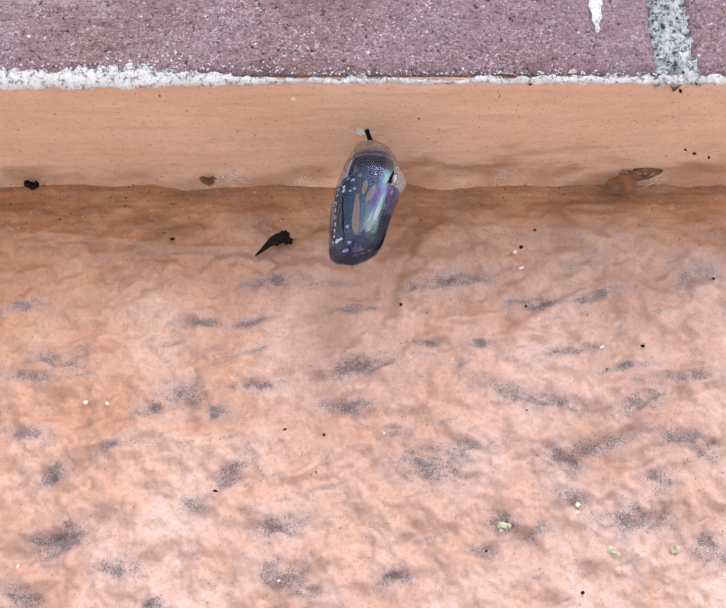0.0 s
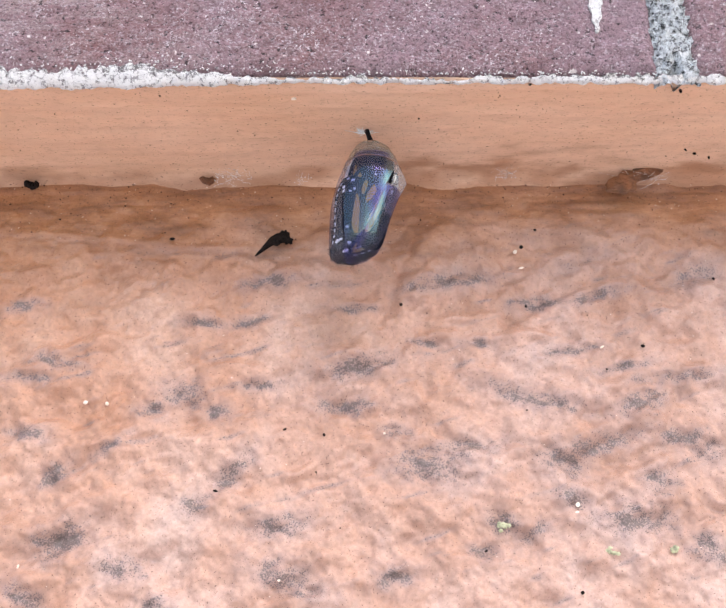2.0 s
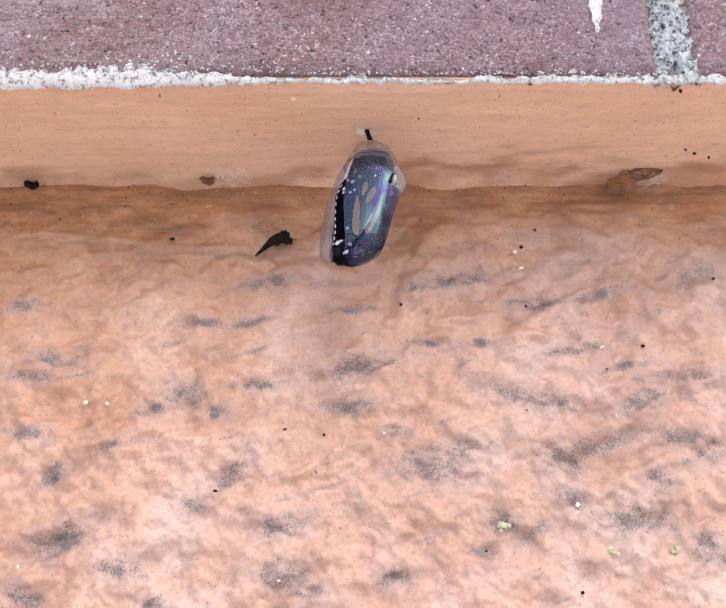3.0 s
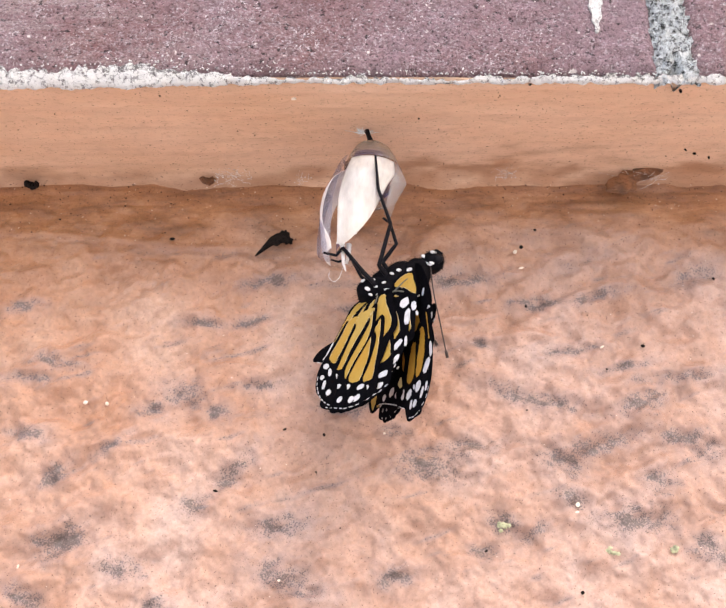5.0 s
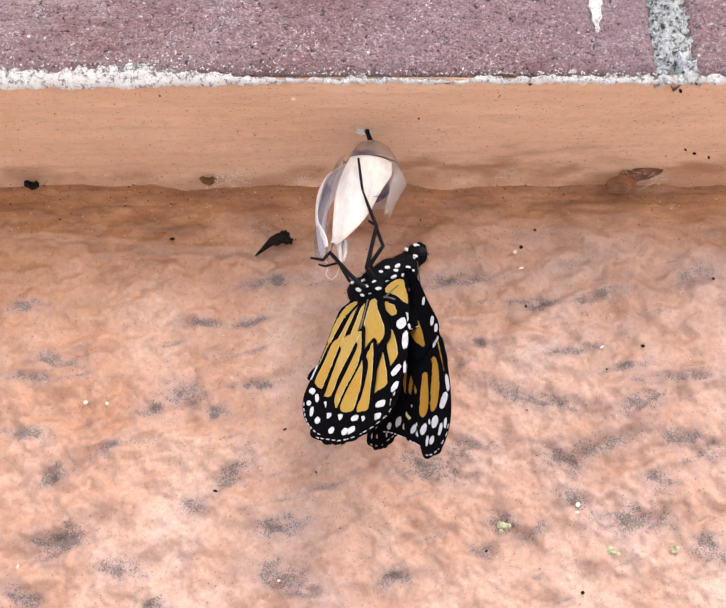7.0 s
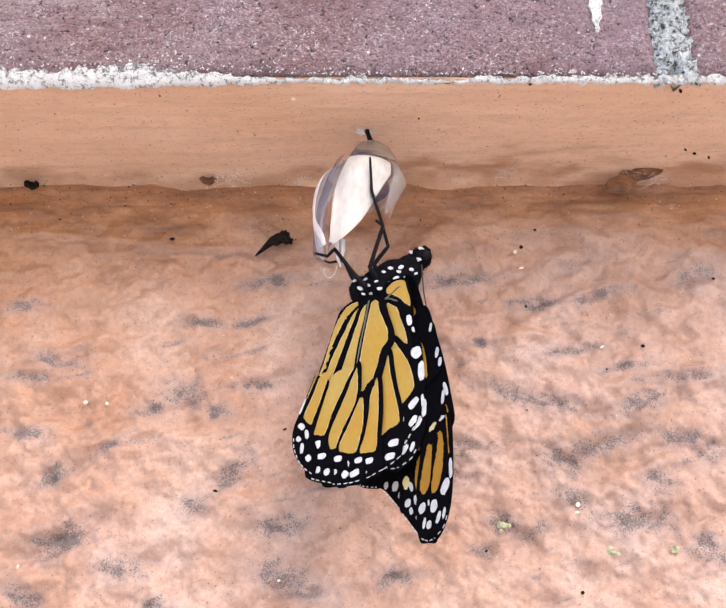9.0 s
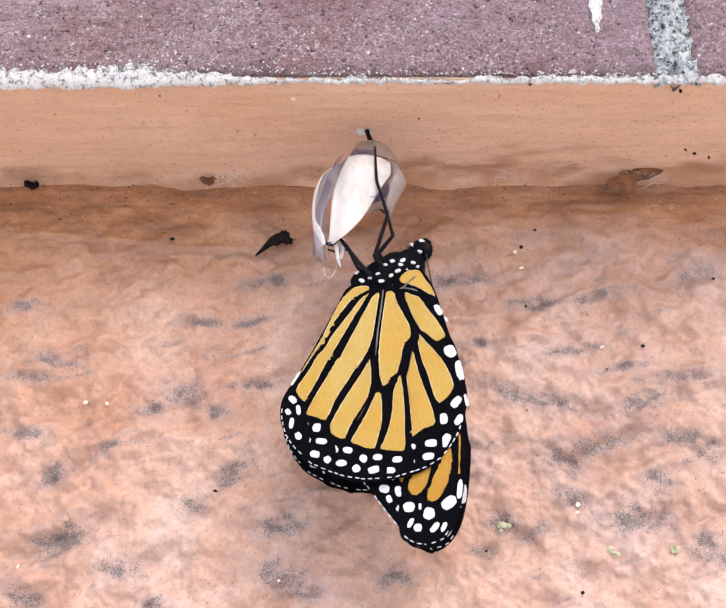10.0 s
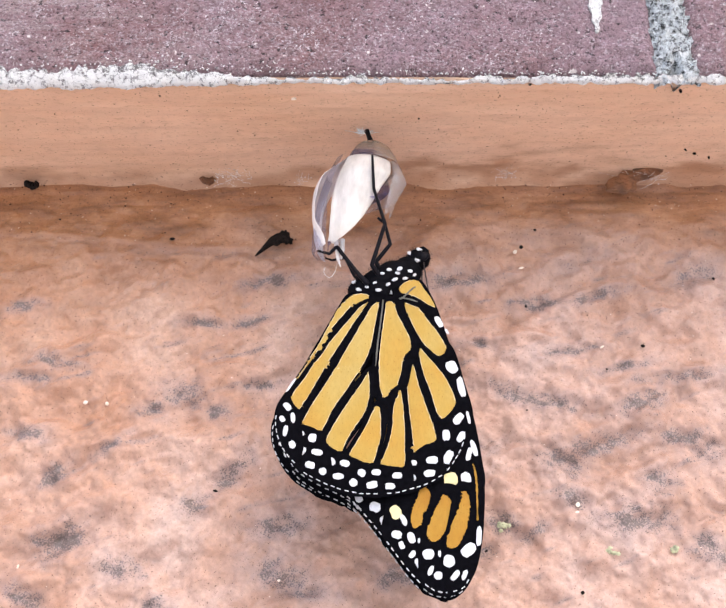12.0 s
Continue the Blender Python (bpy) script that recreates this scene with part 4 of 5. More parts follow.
FORE = {
    "base": dict(
        outline=[(1.5, 0.5), (4.9, 2.8), (8.6, 0.5), (10.9, -6.8), (11.5, -13.0), (8.6, -16.4), (4.5, -16.4), (2.2, -10.4)],
        cells=[[(5.2, -0.5), (4.7, -8.6), (6.6, -14.7), (9.1, -13.0), (8.4, -5.9)]]),
    "costal": dict(
        outline=[(5.4, -12.1), (7.5, -9.0), (12.2, -8.6), (14.5, -16.0), (15.7, -22.4), (12.7, -24.0), (8.0, -23.2)],
        cells=[[(7.4, -13.0), (8.1, -18.2), (10.4, -22.4), (11.4, -21.5), (10.6, -15.6)]],
        spots=[(13.1, -13.9, 0.8, 0.4, 70), (14.3, -19.7, 0.9, 0.5, 75), (14.9, -21.9, 0.8, 0.5, 80)]),
    "mid": dict(
        outline=[(6.7, -35.3), (3.9, -35.7), (1.7, -33.6), (1.1, -30.2), (1.5, -26.2), (2.5, -22.3), (4.4, -19.6), (6.1, -19.0), (7.5, -20.4), (8.5, -23.5), (8.7, -27.2), (8.3, -31.7)],
        cells=[[(6.8, -27.9), (6.2, -28.2), (5.8, -26.7), (5.9, -23.3), (6.1, -20.4), (6.9, -20.1), (7.5, -21.3), (7.4, -24.2)], [(4.8, -31.3), (4.3, -31.0), (4.5, -29.5), (5.2, -28.3), (5.8, -29.0), (5.4, -30.4)], [(3.5, -30.2), (2.8, -29.8), (2.9, -28.6), (4.0, -27.0), (4.8, -26.6), (4.9, -27.8)], [(2.1, -28.7), (1.5, -28.2), (1.8, -25.2), (3.0, -22.5), (4.3, -20.4), (5.2, -20.7), (4.4, -23.3), (3.3, -25.7)], [(6.0, -32.8), (5.4, -32.5), (5.9, -32.0), (6.4, -32.2)], [(7.1, -34.0), (6.6, -34.5), (6.4, -33.7), (7.1, -32.4), (7.3, -32.8)]],
        spots=[(8.1, -31.6, 0.3, 0.2, 40), (7.3, -31.3, 0.35, 0.25, 30), (8.9, -29.8, 0.4, 0.18, 50), (7.7, -29.0, 0.25, 0.2, 0), (6.9, -29.5, 0.25, 0.25, 0), (7.0, -31.4, 0.2, 0.2, 0), (8.0, -34.3, 0.3, 0.15, 40), (3.0, -32.6, 0.2, 0.2, 0)]),
    "subtip": dict(
        outline=[(6.5, -17.2), (13.1, -13.3), (14.6, -17.2), (16.0, -23.5), (16.8, -29.3), (17.1, -34.5), (14.2, -35.7), (9.6, -36.0), (7.4, -30.5)],
        cells=[[(15.2, -30.7), (15.6, -30.8), (16.0, -32.5), (16.0, -34.3), (15.5, -34.3), (15.3, -32.5)]],
        spots=[(14.7, -28.9, 1.21, 0.45, 75), (15.6, -27.9, 1.44, 0.45, -75), (14.0, -33.4, 1.36, 0.83, -90)],
        cream=[(11.5, -33.7, 1.59, 1.21, -90)]),
    "tip": dict(
        outline=[(12.3, -34.3), (14.6, -33.9), (16.9, -33.8), (16.7, -40.0), (15.9, -45.3), (14.7, -49.0), (12.7, -51.5), (10.5, -52.3), (9.9, -49.0), (9.7, -44.5), (10.6, -40.8)],
        cells=[[(13.4, -35.5), (14.3, -35.8), (14.6, -37.3), (14.4, -39.2), (13.8, -41.5), (12.9, -43.4), (11.9, -44.7), (10.7, -44.8), (10.2, -43.9), (10.9, -41.9), (12.1, -39.2), (13.0, -36.9)], [(15.5, -33.9), (16.0, -33.9), (15.9, -38.5), (15.6, -40.3), (15.4, -39.2), (15.4, -36.1)]],
        spots=[(10.7, -46.9, 0.98, 0.91, -90), (11.6, -49.2, 0.98, 0.45, 50), (13.1, -49.1, 0.83, 0.38, 65), (13.9, -45.1, 1.36, 0.91, 40), (15.7, -42.9, 1.59, 0.45, -95)],
        edge=[(10.4, -52.0), (12.8, -51.2), (14.2, -49.2)]),
    "middle_tip": dict(
        outline=[(8.8, -34.5), (12.3, -34.4), (12.5, -38.0), (10.9, -42.3), (10.3, -46.0), (10.8, -52.3), (8.3, -51.9), (6.1, -50.6), (5.7, -46.0), (6.3, -41.5), (7.6, -37.7)],
        cells=[[(10.0, -36.0), (11.1, -36.4), (11.6, -37.3), (11.4, -39.2), (10.5, -41.5), (9.3, -43.3), (8.2, -43.8), (7.3, -43.1), (7.1, -42.0), (8.3, -39.2), (9.3, -37.3)]],
        spots=[(7.4, -45.8, 0.91, 0.83, 0), (8.9, -49.2, 0.68, 0.61, 0), (7.7, -48.4, 0.83, 0.38, 65), (9.2, -45.7, 0.53, 0.23, -90), (5.9, -43.6, 0.38, 0.19, -90)],
        edge=[(6.0, -50.1), (8.2, -51.6), (10.4, -52.0)]),
    "trailing": dict(
        outline=[(1.3, -33.7), (5.0, -32.9), (9.0, -33.9), (8.9, -37.2), (7.3, -41.5), (6.8, -46.0), (6.3, -50.5), (4.0, -48.1), (1.8, -45.1), (-0.2, -42.4), (0.5, -38.0)],
        cells=[[(6.3, -34.9), (7.3, -34.6), (8.0, -35.4), (8.4, -36.8), (7.6, -38.4), (6.9, -39.0), (6.7, -40.3), (6.0, -41.2), (5.1, -41.5), (4.5, -40.4), (4.8, -38.4), (5.5, -36.8)]],
        spots=[(3.5, -40.2, 0.98, 0.45, -65), (2.3, -42.6, 0.83, 0.68, -10), (3.1, -44.3, 0.68, 0.45, -70), (4.7, -43.1, 0.91, 0.61, -70), (4.8, -45.8, 0.68, 0.45, 50), (5.7, -47.2, 0.76, 0.45, -70)],
        cream=[(2.2, -38.9, 1.14, 0.91, -70)],
        edge=[(0.1, -43.0), (1.8, -45.4), (4.0, -48.3), (6.0, -50.5)]),
    "hem": dict(
        outline=[(-7.0, -35.0), (-4.4, -37.2), (-2.0, -40.1), (0.3, -42.7), (1.8, -39.1), (2.1, -34.0), (-2.0, -33.2), (-5.4, -33.3)],
        cells=[],
        spots=[(-3.9, -36.5, 0.68, 0.61, -70), (-1.2, -37.9, 0.91, 0.83, -20), (0.2, -40.4, 0.98, 0.53, -70)],
        edge=[(-6.6, -35.5), (-4.3, -37.7), (-2.0, -40.4), (-0.1, -42.7)]),
    "heel": dict(
        outline=[(-16.2, -29.1), (-14.2, -32.1), (-10.5, -34.5), (-7.0, -36.2), (-4.4, -37.6), (-2.0, -35.1), (-5.1, -31.2), (-12.9, -27.9)],
        cells=[],
        edge=[(-15.9, -29.8), (-14.0, -32.1), (-10.5, -34.3), (-7.0, -36.0), (-4.7, -37.5)]),
}
ORDER = ["base", "mid", "heel", "hem", "costal", "subtip", "trailing", "middle_tip", "tip", "shoulder", "outer_costal", "outer_side", "inner_anal", "inner_disc",
         "outer_mid", "outer_foot", "outer_low", "outer_inner", "outer_anal"]
LAYER = {key: 0.14 * k - 1.0 for k, key in enumerate(ORDER)}
FAR_ORDER = ["tip", "middle_tip", "costal", "base", "subtip", "mid", "trailing", "hem", "heel"]
NEAR_SIDE = 2.6


LOOSE = []
BODY_BACK = 2.6


def build_body(body):
    """Head, chest and belly: black and furry, with white dots."""
    rnd = random.Random(11)

    def furry(name, centre, size, turn, hairs, length, label="", lobes=()):
        bm = blob(bmesh.new(), [c * MM for c in centre], [s * MM for s in size], turn, 0.08, 4, centre[0])
        for at, r in lobes:
            blob(bm, [c * MM for c in at], (r * MM, r * MM, r * MM), None, 0.12, 3, at[0])
        verts = list(bm.verts)
        bm.normal_update()
        tips = [(v.co.copy(), v.normal.copy()) for v in rnd.sample(verts, min(hairs, len(verts)))]
        for co, nrm in tips:
            e = co + (nrm + Vector((rnd.uniform(-.5, .5), rnd.uniform(-.5, .5), rnd.uniform(-.7, .3)))).normalized() * length * MM * rnd.uniform(0.5, 1.3)
            s = nrm.orthogonal().normalized() * 0.00005
            t = nrm.cross(s).normalized() * 0.00005
            a, b, c, d = (bm.verts.new(p) for p in (co + s, co - s, co + t, e))
            bm.faces.new((a, b, d))
            bm.faces.new((b, c, d))
            bm.faces.new((c, a, d))
        return part(name, bm, M_VELVET, body, label, smooth=True)

    def dots(parent, spots, depth, c, s):
        for x, z, r in spots:
            far = math.hypot((x - c.x) / s[0], (z - c.z) / s[2])
            if far > 0.85:
                x, z = c.x + (x - c.x) * 0.85 / far, c.z + (z - c.z) * 0.85 / far
            z = min(z, c.z + 0.42 * s[2])
            for k in range(3):
                y = depth(x, z + 0.55 * (depth(x, z) + BODY_BACK) if k == 0 else zz)
                zz = z + 0.55 * (y + BODY_BACK)
            z = zz
            bm = blob(bmesh.new(), (x * MM, depth(x, z) * MM, z * MM), (r * MM, 0.16 * MM, r * 0.62 * MM), Matrix.Rotation(rnd.uniform(-0.6, 0.6), 3, "Y"), 0.15, 2, x)
            part("white_dot", bm, M_WHITE, parent, smooth=True)

    lean = Matrix.Rotation(radians(-22), 3, "Y")
    c1, s1 = Vector((2.0, 0, 4.2)), (6.4, 4.0, 3.7)
    chest = furry("chest", c1, s1, lean, 1100, 0.8, "black furry chest with white dots", (((-2.9, 0, 2.6), 2.9), ((0.2, -1.2, 2.2), 2.6), ((5.5, 0, 6.4), 2.7)))
    c2, s2 = Vector((7.3, 0, 8.0)), (2.3, 2.3, 2.0)
    head = furry("head", c2, s2, Matrix.Rotation(radians(-15), 3, "Y"), 350, 0.6)
    belly = furry("belly", Vector((-0.6, 0, -6.5)), (4.3, 2.2, 8.3), Matrix.Rotation(radians(8), 3, "Y"), 200, 0.4, "black belly hidden between the wings")

    LOOSE.append((belly, [(-0.6 + 4.3 * math.sin(a), -6.5 + 8.3 * math.cos(a)) for a in (0, 0.8, 1.6, 2.4, 3.14, 3.9, 4.7, 5.5)], 0.0))

    global HEAD, CHEST
    HEAD, CHEST = head, chest

    def surface(c, s, t):
        inv = t.inverted()

        def depth(x, z):
            q = inv @ Vector((x - c.x, 0, z - c.z))
            k = 1 - (q.x / s[0]) ** 2 - (q.z / s[2]) ** 2
            return -s[1] * math.sqrt(max(k, 0.02)) * 1.02
        return depth
    c3, s3 = Vector((-2.9, 0, 2.6)), (2.9, 2.9, 2.9)
    dots(chest, [(-4.5, 3.7, 0.52), (-3.8, 2.1, 0.61), (-2.7, 4.0, 0.43), (-2.2, 2.6, 0.52), (-1.8, 0.9, 0.52), (-3.3, 0.9, 0.43)], surface(c3, s3, Matrix.Identity(3)), c3, s3)
    c4, s4 = Vector((0.2, -1.2, 2.2)), (2.6, 3.8, 2.6)
    dots(chest, [(-0.6, 0.0, 0.70), (1.8, 1.2, 0.78), (-0.2, 1.9, 0.70), (-0.8, 3.4, 0.43)], surface(c4, s4, Matrix.Identity(3)), c4, s4)
    dots(chest, [(1.5, 2.8, 0.52), (2.0, 6.1, 0.52), (3.9, 6.7, 0.61), (3.4, 4.9, 0.52), (4.7, 3.7, 0.52), (2.8, 3.7, 0.61), (0.7, 5.1, 0.43), (5.8, 5.1, 0.52), (6.6, 4.2, 0.43)], surface(c1, s1, lean), c1, s1)
    dots(head, [(5.8, 8.0, 0.61), (7.1, 6.6, 0.52), (7.5, 8.8, 0.61), (5.6, 5.6, 0.43), (8.5, 7.0, 0.43), (6.6, 4.9, 0.43)], surface(c2, s2, Matrix.Rotation(radians(-15), 3, "Y")), c2, s2)
    bm = blob(bmesh.new(), (8.3 * MM, -1.7 * MM, 7.9 * MM), (0.95 * MM, 0.6 * MM, 0.9 * MM), None, 0.0, 3)
    part("eye", bm, M_LEG, head, "glossy black eye", smooth=True)
    bm = tube(bmesh.new(), [(x * MM, -0.6 * MM, z * MM) for x, z in ((7.1, 9.4), (8.4, 9.9), (9.4, 9.4))], [0.0007, 0.0006, 0.0002], 8)
    part("palp", bm, M_VELVET, head)
    for k, line in enumerate(([(8.0, 8.0), (9.1, 2.3), (11.0, -4.1), (12.2, -8.2), (13.0, -10.8)], [(7.8, 7.8), (8.2, 0.5), (9.7, -5.0), (10.9, -7.7)])):
        pts = curve_loop(line, 6, closed=False)
        n = len(pts)
        bm = tube(bmesh.new(), [(p.x * MM, (-1.4 + 2.2 * k) * MM, p.y * MM) for p in pts], [0.00013 if i < n * 0.82 else 0.00028 for i in range(n)], 6)
        LOOSE.append((part("antenna", bm, M_ANTENNA, body, "thin dark clubbed antenna", smooth=True), [tuple(p) for p in pts], -1.4 + 2.2 * k))


def build_leg(body, line, y0, y1, thick=0.0004):
    depth = [y0 + (y1 - y0) * i / (len(line) - 1) for i in range(len(line))]
    line = [(x, z + 0.6 * (y + BODY_BACK)) for (x, z), y in zip(line, depth)]
    pts = [Vector((x * MM, y * MM, z * MM)) for (x, z), y in zip(line, depth)]
    bm = bmesh.new()
    full = []
    for a, b in zip(pts, pts[1:]):
        full += [a.lerp(b, t) for t in (0, 0.2, 0.5, 0.85)]
    full.append(pts[-1])
    n = len(full)
    tube(bm, full, [thick * (1.25 - 0.75 * i / n) for i in range(n)], 7)
    LOOSE.append((part("leg", bm, M_LEG, body, "", smooth=True), list(line), (y0 + y1) / 2))


butterfly = tagged(new("butterfly"), "orange and black monarch butterfly with white-dotted edges", "butterfly")
build_body(butterfly)
PANELS = []
for table, kind in ((HIND, "hindwing_panel"), (FORE, "forewing_panel")):
    for k, (key, spec) in enumerate(table.items()):
        near = wing_panel(kind, butterfly, seed=k + 3, deep=(kind[0] == "f"), **spec)
        c = sum((Vector(q) for q in spec["outline"]), Vector((0, 0))) / len(spec["outline"])
        out = max(Vector(q).length for q in spec["outline"])
        for p, sign in ((near, -1), (copy_thing(near, Matrix.Identity(4)), 1)):
            PANELS.append((p, kind, key, sign, c, out, spec["outline"], [q for cell in spec["cells"] for q in cell]))
build_leg(butterfly, [(0.0, 4.2), (-1.6, 7.0), (0.8, 15.6), (-1.2, 23.0), (-1.5, 30.2)], -3.0, -10.0)
build_leg(butterfly, [(0.4, 4.4), (-0.8, 7.5), (1.8, 11.2), (0.8, 15.6), (-0.5, 16.8)], -2.0, -5.5)
build_leg(butterfly, [(-2.2, 2.8), (-4.5, 5.6), (-8.0, 10.7), (-9.3, 9.2), (-11.6, 9.9)], -3.0, -4.5)
build_leg(butterfly, [(-2.7, 2.3), (-4.8, 4.2), (-6.5, 8.0), (-9.0, 7.5), (-10.3, 8.0)], 1.0, 0.5, 0.0003)


# ---------------------------------------------------------------- small things on the wall
def scatter_specks():
    rnd = random.Random(3)

    def many(name, mat, spots, label, category):
        bm = bmesh.new()
        for x, y, z, r in spots:
            blob(bm, (x * MM, y * MM, z * MM), (r * MM * rnd.uniform(0.5, 1.2), r * MM * 0.5, r * MM * rnd.uniform(0.4, 0.9)), Matrix.Rotation(rnd.uniform(0, 3), 3, "Y"), 0.3, 1, x)
        tagged(part(name, bm, mat), label, category, kind="stuff")

    dark = [(x, -0.2, z, r) for x, z, r in ((35.3, -12.5, 0.55), (32.2, -16.5, 0.74), (32.3, -29.8, 0.46), (54.6, -38.3, 0.46), (-14.7, -55.3, 0.46), (56.1, -60.9, 0.64), (-61.3, -60.1, 0.37), (-39.0, -14.6, 0.55), (-62.5, -10.1, 0.46), (53.5, -20.3, 0.37), (70.4, -23.7, 0.55), (-7.3, -56.4, 0.37), (22.1, -78.1, 0.46), (-27.1, -67.2, 0.55), (-34.2, -72.9, 0.46), (38.7, -85.4, 0.46), (47.1, -43.2, 0.37), (-8.7, -63.6, 0.28), (31.1, -51.5, 0.28), (7.5, -29.4, 0.46))]
    dark += [(x, y, -0.2, r) for x, y, r in ((30.5, -32.6, 0.46), (58.5, -30.6, 0.46), (67.0, -9.7, 0.55), (70.3, -8.3, 0.55), (64.8, -11.1, 0.37), (-37.7, -29.1, 0.28), (10.7, -21.8, 0.37), (25.4, -29.1, 0.28))]
    for k in range(420):
        x = rnd.uniform(-75, 75)
        if rnd.random() < 0.45:
            dark.append((x, -0.3, -abs(rnd.gauss(0, 5)) - 0.6, rnd.uniform(0.08, 0.24)))
        else:
            dark.append((x, -0.3, rnd.uniform(-90, -4), rnd.uniform(0.06, 0.17)))
    for k in range(260):
        dark.append((rnd.uniform(-75, 75), -0.35, -rnd.uniform(1, 15), rnd.uniform(0.05, 0.15)))
    for k in range(150):
        dark.append((rnd.uniform(-75, 75), rnd.uniform(-32, -1), -0.05, rnd.uniform(0.06, 0.16)))
    many("dark_specks", M_SPECK, dark, "tiny dark specks of dirt on the paint", "dirt specks")
    pale = [(x, -0.2, z, r) for x, z, r in ((30.9, -17.6, 0.74), (31.9, -21.3, 0.55), (-48.7, -50.2, 0.74), (-66.5, -51.2, 0.64), (-53.9, -46.4, 0.46), (4.0, -56.1, 0.46), (38.9, -71.2, 0.74), (39.2, -69.7, 0.46), (-61.4, -80.9, 0.55), (-47.5, -81.5, 0.46), (-14.9, -83.1, 0.46), (-62.9, -31.1, 0.64), (46.6, -38.5, 0.46), (-62.9, -83.6, 0.46), (-52.8, -50.0, 0.64))]
    pale += [(x, y, -0.1, r) for x, y, r in ((-12.9, -28.1, 0.55),)]
    for k in range(120):
        pale.append((rnd.uniform(-75, 75), -0.3, rnd.uniform(-90, -2), rnd.uniform(0.06, 0.16)))
    for k in range(130):
        pale.append((rnd.uniform(-75, 75), -0.35, -rnd.uniform(0.5, 16), rnd.uniform(0.05, 0.15)))
    many("pale_specks", M_CHALK, pale, "tiny pale chips and droplets on the paint", "paint specks")


scatter_specks()
M_LICHEN = plain("pale_green_lichen", (0.42, 0.44, 0.28), 0.85, 0.4, 900, 0.6, 0.0004)
for k, (spot, wide) in enumerate((((44.5, -78.1), 1.1), ((55.9, -77.9), 0.7), ((25.2, -73.3), 1.2))):
    bm = bmesh.new()
    rnd = random.Random(k)
    for q in range(9):
        blob(bm, ((spot[0] + rnd.gauss(0, 0.45) * wide) * MM, -0.25 * MM, (spot[1] + rnd.gauss(0, 0.3) * wide) * MM), (0.4 * MM, 0.25 * MM, 0.35 * MM), None, 0.6, 2, q + k)
    tagged(part("lichen_patch", bm, M_LICHEN), "small crusty pale-green lichen patch on the paint", "lichen", group="lichen on the wall")


def build_debris():
    bm = bmesh.new()
    line = [(-21.8, -18.8), (-20.2, -17.3), (-18.4, -15.5), (-17.0, -14.4)]
    tube(bm, [(x * MM, (-0.7 - 0.2 * i) * MM, z * MM) for i, (x, z) in enumerate(line)], [0.00015, 0.0005, 0.0009, 0.0007], 8)
    for k, (x, z) in enumerate([(-17.0, -14.7), (-16.0, -14.1), (-15.3, -15.5), (-17.6, -15.8), (-16.3, -15.2)]):
        blob(bm, (x * MM, -1.2 * MM, z * MM), (1.0 * MM, 0.7 * MM, 0.8 * MM), None, 0.5, 3, k * 2.0)
    tagged(part("frass_pellet", bm, M_SPECK), "black crumbly dropping stuck to the wall", "debris")
    bm = bmesh.new()
    for k, (x, z) in enumerate([(52.0, -2.3), (54.6, -0.8), (57.7, 0.6), (59.7, 1.5), (53.9, -2.6)]):
        blob(bm, (x * MM, -3.6 * MM, (z - 1.5) * MM), (2.4 * MM, 0.6 * MM, 1.7 * MM), Matrix.Rotation(-0.4, 3, "Y"), 0.45, 3, k * 3.0)
    tagged(part("seed_husk", bm, M_STAIN), "crumpled brown husk caught in old web", "debris")
    for spot, n in (((-68.9, -1.9), 1), ((-32.3, -0.8), 1)):
        bm = bmesh.new()
        for k in range(4):
            blob(bm, ((spot[0] + 0.6 * k * n - 1) * MM, -1.6 * MM, (spot[1] - 0.4 - 0.35 * k % 0.8) * MM), (0.7 * MM, 0.6 * MM, 0.75 * MM), None, 0.5, 3, k + spot[0])
        tagged(part("dirt_clot", bm, M_SPECK if spot[0] < -50 else M_STAIN), "dark brown clot of dirt in the corner", "debris")


build_debris()


def build_cobweb(x, z, wide, high, strands, seed):
    """Old silk threads, slack between the underside and the wall."""
    rnd = random.Random(seed)
    bm = bmesh.new()
    for k in range(strands):
        a = Vector((x + rnd.uniform(-wide, wide), -rnd.uniform(1.2, 2.4), z + rnd.uniform(-high, 0.2 * high)))
        b = Vector((x + rnd.uniform(-wide, wide), -rnd.uniform(2.0, 6.0), min(-0.9, z + rnd.uniform(-0.4 * high, high))))
        m = (a + b) / 2 + Vector((rnd.uniform(-0.5, 0.5), -rnd.uniform(0, 0.6), -rnd.uniform(0, 1.2)))
        tube(bm, [p * MM for p in curve_loop([a, m, b], 4, closed=False)], rnd.uniform(0.000008, 0.000022), 4)
    for k in range(strands // 2):
        blob(bm, Vector((x + rnd.uniform(-wide, wide), -1.9, min(-0.9, z + rnd.uniform(-high, high)))) * MM, (0.12 * MM, 0.12 * MM, 0.1 * MM), None, 0.4, 1, k)
    tagged(part("cobweb", bm, M_SILK), "wisps of old pale cobweb in the corner", "cobweb", group="cobwebs in the corner")


for spec in (((-27.2, 0.0), 4.0, 3.2, 26, 1), ((29.4, 1.7), 2.6, 2.6, 18, 2), ((56.1, -0.6), 7.5, 3.0, 15, 3), ((-12.5, -1.7), 1.8, 1.2, 8, 4)):
    build_cobweb(*spec[0], *spec[1:])


